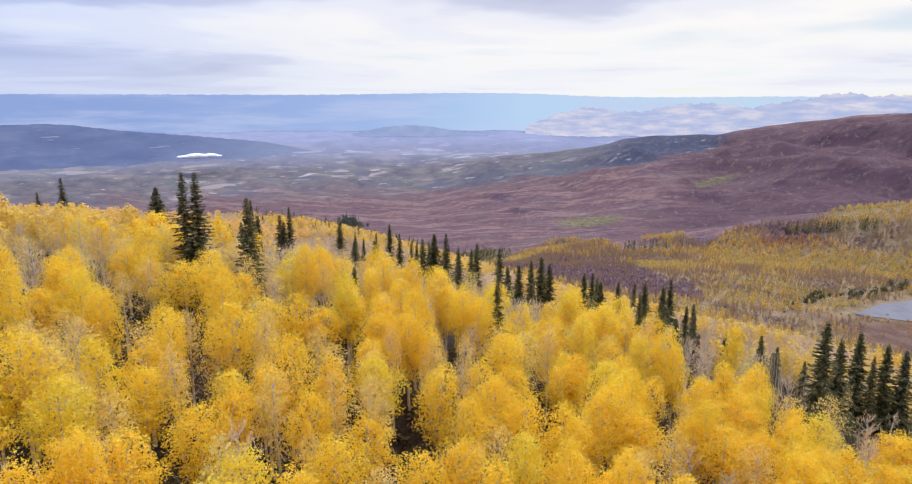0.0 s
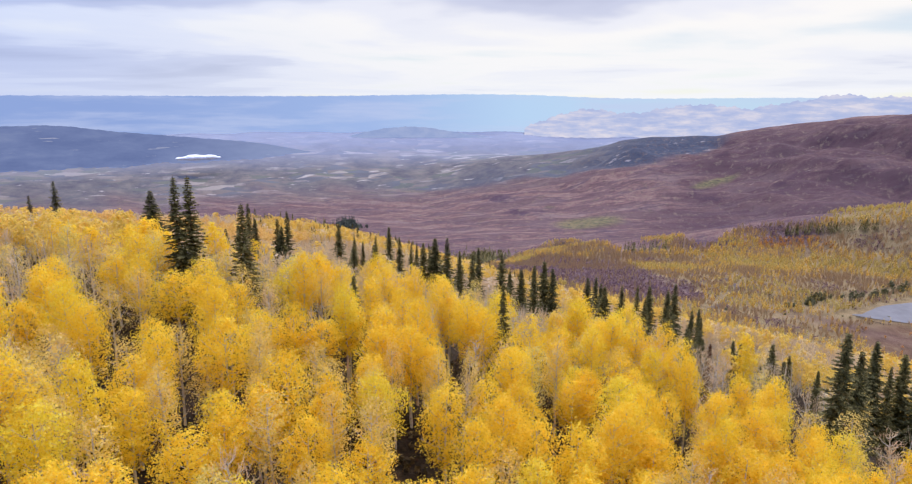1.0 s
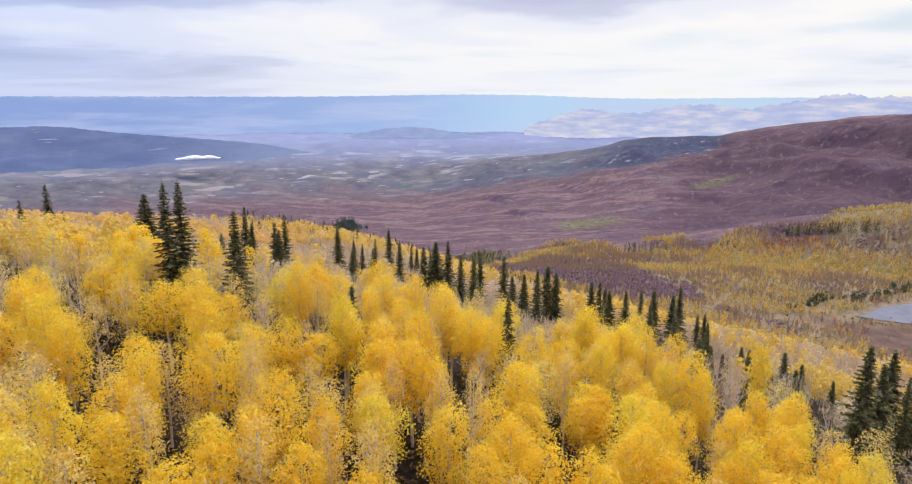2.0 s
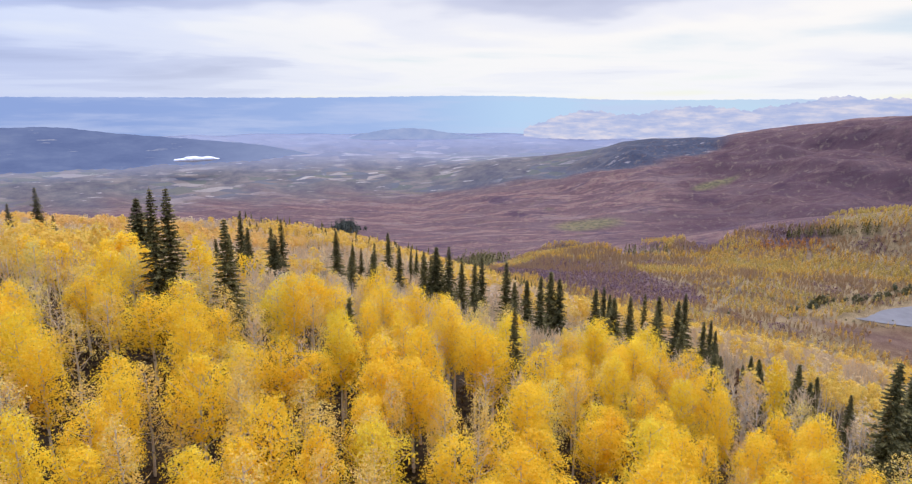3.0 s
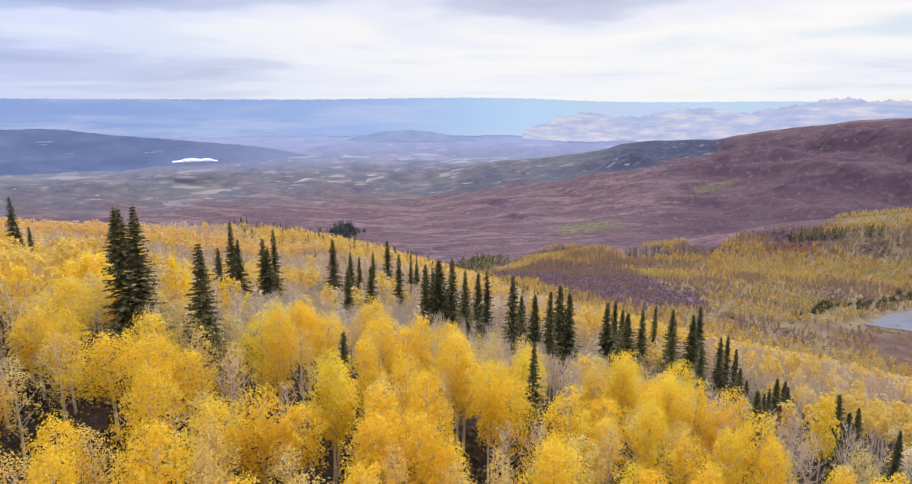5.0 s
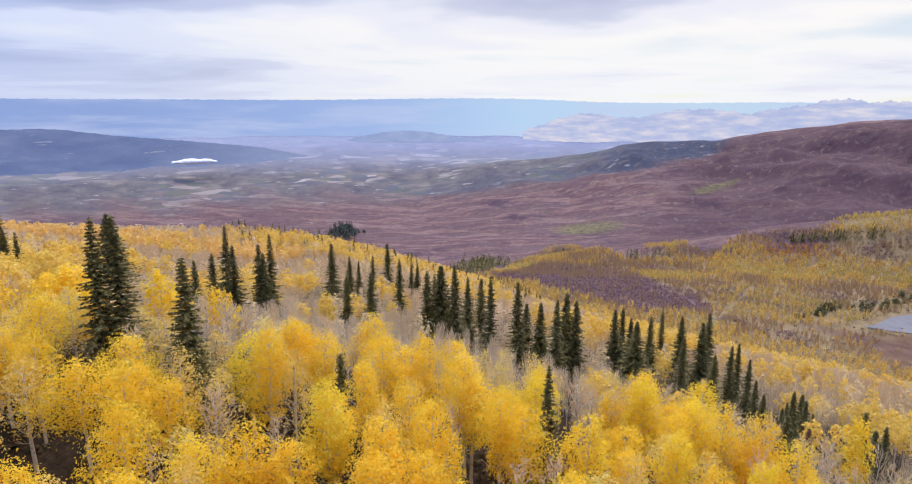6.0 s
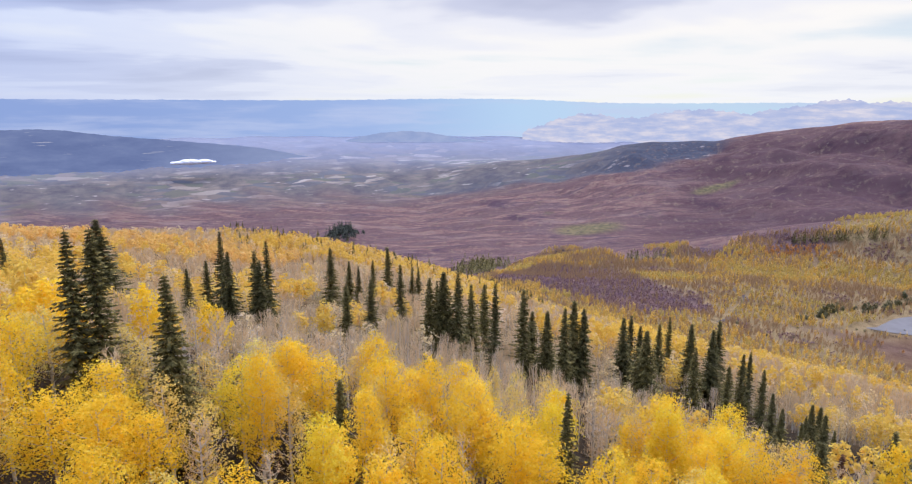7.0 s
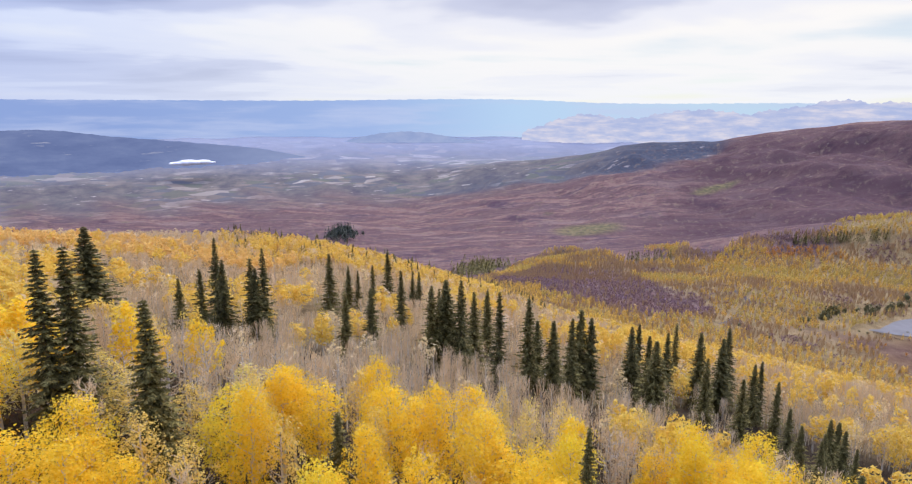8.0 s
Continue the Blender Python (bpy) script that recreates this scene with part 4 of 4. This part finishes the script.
    bark, twig, crowns = [], [], {}
    for kind, trees in rest.items():
        heights = ground_z(np.array([q[0] for q in trees]), np.array([q[1] for q in trees])).tolist()
        for (x, y, turn, sx, sz, pick, d), z in zip(trees, heights):
            k = 0 if d < 110 else 1 if d < 240 else 2
            wide = (1.0, 1.0, 1.12)[k]
            options = tiers[kind, k]
            wood, crown, fine = options[pick % len(options)]
            if k < 2 or kind == "bare":
                bark.append(moved(wood, x, y, z, turn, sx, sz))
            twig.append(moved(fine, x, y, z, turn, sx * wide, sz))
            if crown is not None:
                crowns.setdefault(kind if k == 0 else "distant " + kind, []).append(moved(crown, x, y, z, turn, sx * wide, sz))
    tagged(new("aspen_trunks", quad_mesh("aspen_trunks", *joined(bark), ASPEN_BARK, True)), "pale aspen trunks of the woods further down the spur", "trees", kind="stuff")
    tagged(new("aspen_twigs", quad_mesh("aspen_twigs", *joined(twig), TWIG)), "grey leafless aspen tops of the woods down the spur", "trees", kind="stuff")
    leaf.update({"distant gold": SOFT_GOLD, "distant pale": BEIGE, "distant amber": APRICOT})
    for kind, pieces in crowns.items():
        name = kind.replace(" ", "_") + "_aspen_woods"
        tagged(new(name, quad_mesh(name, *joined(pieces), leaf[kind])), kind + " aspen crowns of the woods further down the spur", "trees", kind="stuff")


plant_aspens()


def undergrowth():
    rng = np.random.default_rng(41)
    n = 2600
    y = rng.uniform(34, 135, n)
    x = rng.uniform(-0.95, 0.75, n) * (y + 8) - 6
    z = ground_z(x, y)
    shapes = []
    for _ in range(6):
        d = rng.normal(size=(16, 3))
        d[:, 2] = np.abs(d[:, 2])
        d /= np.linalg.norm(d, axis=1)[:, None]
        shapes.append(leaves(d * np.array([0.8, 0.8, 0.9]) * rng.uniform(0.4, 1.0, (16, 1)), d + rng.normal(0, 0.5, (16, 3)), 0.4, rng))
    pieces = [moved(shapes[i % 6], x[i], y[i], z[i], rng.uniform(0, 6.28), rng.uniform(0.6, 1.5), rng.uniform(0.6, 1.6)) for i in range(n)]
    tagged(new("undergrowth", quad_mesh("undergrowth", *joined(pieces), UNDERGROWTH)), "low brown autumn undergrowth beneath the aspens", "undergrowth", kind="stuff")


undergrowth()


# ---- the woods and scrub beyond the spur ----
def clump_shape(rng, high, wide, n, size, upright=1.0):
    d = rng.normal(size=(n, 3))
    d /= np.linalg.norm(d, axis=1)[:, None]
    d[:, 2] = np.abs(d[:, 2]) * 1.3 - 0.55
    p = d * np.array([wide / 2, wide / 2, high * 0.5]) * rng.uniform(0.65, 1.0, (n, 1)) + np.array([0, 0, high * 0.48])
    return leaves(p, d * np.array([1, 1, 0.6]) + np.array([0, 0, 0.4]) + rng.normal(0, 0.25, (n, 3)), size, rng, 1.2 * upright)


def clump_fir(rng, high, wide, n=26):
    """A fir far off: a cone of a few broad sprays."""
    f, a = rng.uniform(0.05, 0.96, n), rng.uniform(0, 6.28, n)
    r = wide / 2 * (1 - f) * 0.75
    c = np.stack([np.cos(a) * r, np.sin(a) * r, f * high], 1)
    u = np.stack([np.cos(a), np.sin(a), -0.5 + 0 * a], 1) * (0.5 + 0.5 * wide * (1 - f))[:, None] * 0.6
    w = np.stack([-np.sin(a), np.cos(a), 0.6 + 0 * a], 1) * (0.6 + 0.4 * wide * (1 - f))[:, None] * 0.55
    v = np.stack([c - w, c + u, c + w], 1)
    spire = np.array([[[-0.5, 0, high * 0.7], [0.5, 0, high * 0.7], [0, 0, high]], [[0, -0.5, high * 0.7], [0, 0.5, high * 0.7], [0, 0, high]]])
    v = np.concatenate([v, spire])
    return v.reshape(-1, 3), np.arange(3 * len(v)).reshape(-1, 3)


def spindle_shape(rng, high, wide, n):
    """A leafless tree far off: a fan of upright stems."""
    a, r = rng.uniform(0, 6.28, n), rng.uniform(0.1, 0.5, n) * wide
    foot = np.stack([np.cos(a) * r * 0.5, np.sin(a) * r * 0.5, rng.uniform(0, 0.4, n) * high], 1)
    top = np.stack([np.cos(a) * r, np.sin(a) * r, rng.uniform(0.65, 1.0, n) * high], 1)
    side = np.stack([-np.sin(a + 1), np.cos(a + 1), 0 * a], 1) * rng.uniform(0.10, 0.24, (n, 1))
    v = np.stack([foot - side, foot + side, top], 1)
    return v.reshape(-1, 3), np.arange(3 * n).reshape(n, 3)


def far_woods():
    rng = np.random.default_rng(31)
    kinds = {"yellow": (FAR_GOLD, [clump_shape(rng, 12, 3.4, 25, 1.3) for _ in range(5)]),
             "lime": (LIME, [clump_shape(rng, 11, 3.4, 25, 1.3) for _ in range(5)]),
             "rust": (RUST, [clump_shape(rng, 7, 4.4, 14, 2.0) for _ in range(3)]),
             "grey": (FAR_TWIG, [spindle_shape(rng, 9.5, 4.0, 22) for _ in range(5)]),
             "oak": (OAK, [clump_shape(rng, 4.5, 5.5, 18, 1.4) for _ in range(5)]),
             "fir": (FIR, [clump_fir(rng, 14, 4.4) for _ in range(3)])}
    out = {k: [] for k in kinds}
    total = 80000
    B, Rr = np.radians(rng.uniform(-24, 40, total)), np.sqrt(rng.uniform(420**2, 2050**2, total))
    X, Y = Rr * np.sin(B), Rr * np.cos(B)
    N, M, Q = swell(X, Y, 60.0, 4.0), swell(X, Y, 22.0, 1.0), swell(X, Y, 120.0, 8.0)
    U, keep = rng.uniform(size=total), rng.uniform(size=total) < 0.35 + 0.65 * (Rr < 1500)
    L, D, Z = profile(WOOD_EDGE, np.degrees(B)), oak_depth(np.degrees(B), Rr), ground_z(X, Y)
    made = 0
    for x, y, z, r, deg, n, m, q, u, depth in zip(*(a[keep & (Rr < L + 25 * N)].tolist() for a in (X, Y, Z, Rr, np.degrees(B), N, M, Q, U, D))):
        if deg < 2 and r < 1000:
            kind = "yellow" if u < 0.5 - 0.2 * m else "grey" if u < 0.93 else "fir"
        elif depth > 12 * m:
            kind = "oak" if u < (0.9 if r < 1150 else 0.45) else "grey"
        elif x > 438 + 20 * n and 600 < y < 860 + 0.12 * (x - 400):
            if u > 0.02:
                continue
            kind = "rust"
        elif 450 < x < 760 and abs((y - 908) - 0.25 * (x - 490)) < 16 + 0.35 * (x - 450):
            continue
        elif x > 385 and -14 < y - 915 - 0.6 * (x - 385) < 8 and u < 0.8:
            continue
        elif 330 < x < 475 and abs(y - 845 - 0.44 * (x - 352)) < 17 and u < 0.9:
            continue
        elif x > 200 and 690 < y < 930 and u < 0.3:
            continue
        elif 21.4 < deg < 28.5 and 1438 < r < 1464:
            continue
        elif 9.2 < deg < 13.2 and 1360 < r < 1400:
            continue
        elif math.hypot((x - 372) / 46, (y - 1375) / 60) < 1 + 0.25 * m:
            kind = "oak" if u < 0.35 else "grey"
        elif 800 < y < 1030 and abs(x - 250 - 0.51 * (y - 830)) < 3:
            continue
        elif x > 300 and 880 < y < 1000 and u < 0.2:
            kind = "fir" if u < 0.04 else "lime"
        elif y < 760 and x > 60:
            kind = "grey" if u < 0.42 + 0.35 * m else "yellow" if u < 0.80 else "lime" if u < 0.96 else "oak"
        elif r < 1150 and u < 0.45:
            kind = "grey" if m > -0.2 else "oak"
        elif u < 0.75 - 0.5 * abs(deg - 22) / 2.5 + 0.3 * m and 1395 < r < 1445 + 15 * n:
            kind = "rust"
        elif 20 < deg < 23.8 and 1405 < r < 1440 and u < 0.7:
            kind = "rust"
        else:
            s = 0.65 * q + 0.45 * n + 0.3 * m + 0.55 * (u - 0.5) - 0.25 * (r > 1465 and deg > 23)
            kind = "oak" if s > 0.66 else "grey" if s > 0.04 else "lime" if s < -0.24 else "rust" if u > 0.985 else "fir" if u < 0.012 else "yellow"
        mat, shapes = kinds[kind]
        s = rng.uniform(0.75, 1.25) * (1.0 + 0.25 * (r > 1300))
        out[kind].append(moved(shapes[int(rng.integers(len(shapes)))], x, y, z, rng.uniform(0, 6.28), s * 0.85, s))
    # dark trees on the knoll and in the hollow below the spur
    copse = [clump_shape(rng, 15, 13, 40, 3.4) for _ in range(3)] + [clump_fir(rng, 24, 11, 40) for _ in range(2)]
    knoll = []
    for i in range(230):
        x, y = rng.normal(-655, 25), rng.normal(2415, 45)
        knoll.append(moved(copse[i % 5], x, y, float(ground_z(x, y)), rng.uniform(0, 6), rng.uniform(0.7, 1.3), rng.uniform(1.1, 2.2)))
    tagged(new("juniper_copse", quad_mesh("juniper_copse", *joined(knoll), JUNIPER)), "dark green juniper copse on a small knoll in the scrub", "trees", kind="stuff")
    for _ in range(190):
        x, y = rng.normal(-92, 30), rng.normal(1640, 90)
        out["fir"].append(moved(kinds["fir"][1][1], x, y, float(ground_z(x, y)), rng.uniform(0, 6), 2.5, rng.uniform(1.3, 2.1)))
    for i in range(150):
        deg, r = rng.uniform(10.8, 14.3), 1480 + rng.normal(0, 14)
        x, y = r * math.sin(radians(deg)), r * math.cos(radians(deg))
        out["yellow" if i % 3 else "lime"].append(moved(kinds["yellow"][1][i % 5], x, y, float(ground_z(x, y)), rng.uniform(0, 6), 0.9, rng.uniform(0.8, 1.2)))
    # two dark rows of firs along the benches across the valley
    for i in range(160):
        deg, r = (21.9 + 6.2 * rng.uniform() ** 1.2, 1454 + rng.normal(0, 5)) if i < 110 else (rng.uniform(9.3, 13.0), 1388 + rng.normal(0, 10))
        x, y = r * math.sin(radians(deg)), r * math.cos(radians(deg))
        out["fir"].append(moved(kinds["fir"][1][i % 3], x, y, float(ground_z(x, y)), rng.uniform(0, 6), rng.uniform(1.0, 1.4), rng.uniform(1.1, 1.7)))
    names = {"yellow": "dull yellow aspen stands across the valley", "lime": "yellow-green aspen stands across the valley", "rust": "rust-orange brush across the valley",
             "grey": "bare grey aspen stands across the valley", "oak": "leafless purple-brown oak scrub", "fir": "small dark firs far across the valley"}
    for k, pieces in out.items():
        if pieces:
            tagged(new("far_" + k + "_woods", quad_mesh("far_" + k + "_woods", *joined(pieces), kinds[k][0])), names[k], "trees", kind="stuff")


far_woods()


# ---- bushes by the road ----
def bushes():
    rng = np.random.default_rng(51)
    protos = []
    for i in range(4):
        n = 60
        d = rng.normal(size=(n, 3))
        d /= np.linalg.norm(d, axis=1)[:, None]
        d[:, 2] = np.abs(d[:, 2])
        lump = 1 + 0.25 * np.sin(4 * d[:, 0] + 5 * d[:, 1] + i)
        crown = leaves(d * np.array([3.2, 3.2, 5.0]) * (lump * rng.uniform(0.55, 1.0, n))[:, None], d + rng.normal(0, 0.3, (n, 3)), 1.5, rng)
        root = tagged(new("roadside_bush"), "dark olive bush standing beside the road", "bush")
        part("crown", quad_mesh("crown", *crown, BUSH), root)
        part("trunk", quad_mesh("trunk", *tube([(0, 0, -0.5), (0.1, 0, 1.2), (0, 0.1, 2.6)], [0.3, 0.24, 0.08], 5), FIR_BARK), root)
        protos.append(root)
    for i in range(34):
        s = i / 33
        x = 385 + 235 * s + rng.uniform(-6, 6)
        y = 915 + 140 * s + rng.uniform(-8, 12) + 10 * math.sin(7 * s)
        k = rng.uniform(0.9, 2.0)
        plant(protos[i % 4], x, y, rng.uniform(0, 6.28), k, k * rng.uniform(1.1, 1.7), "roadside bushes", USED)
    for x, y, k in ((455, 893, 0.6), (447, 897, 0.5), (512, 906, 0.55), (330, 812, 0.7), (296, 800, 0.8), (360, 870, 0.7), (275, 842, 0.8)):
        plant(protos[0], x, y, x, k, k, "roadside bushes", USED)
    red = tagged(new("orange_shrub"), "bright orange-red autumn shrub in the brown meadow", "shrub")
    d = rng.normal(size=(70, 3))
    d /= np.linalg.norm(d, axis=1)[:, None]
    d[:, 2] = np.abs(d[:, 2])
    part("crown", quad_mesh("crown", *leaves(d * np.array([4.5, 4.5, 6.0]) * rng.uniform(0.5, 1.0, (70, 1)), d, 1.6, rng), FLAME), red)
    part("trunk", quad_mesh("trunk", *tube([(0, 0, -0.5), (0.1, 0, 1.5), (0, 0.1, 3.0)], [0.3, 0.24, 0.08], 5), FIR_BARK), red)
    plant(red, 437, 741, 0.3, 1.0, 1.0, "", USED)


bushes()
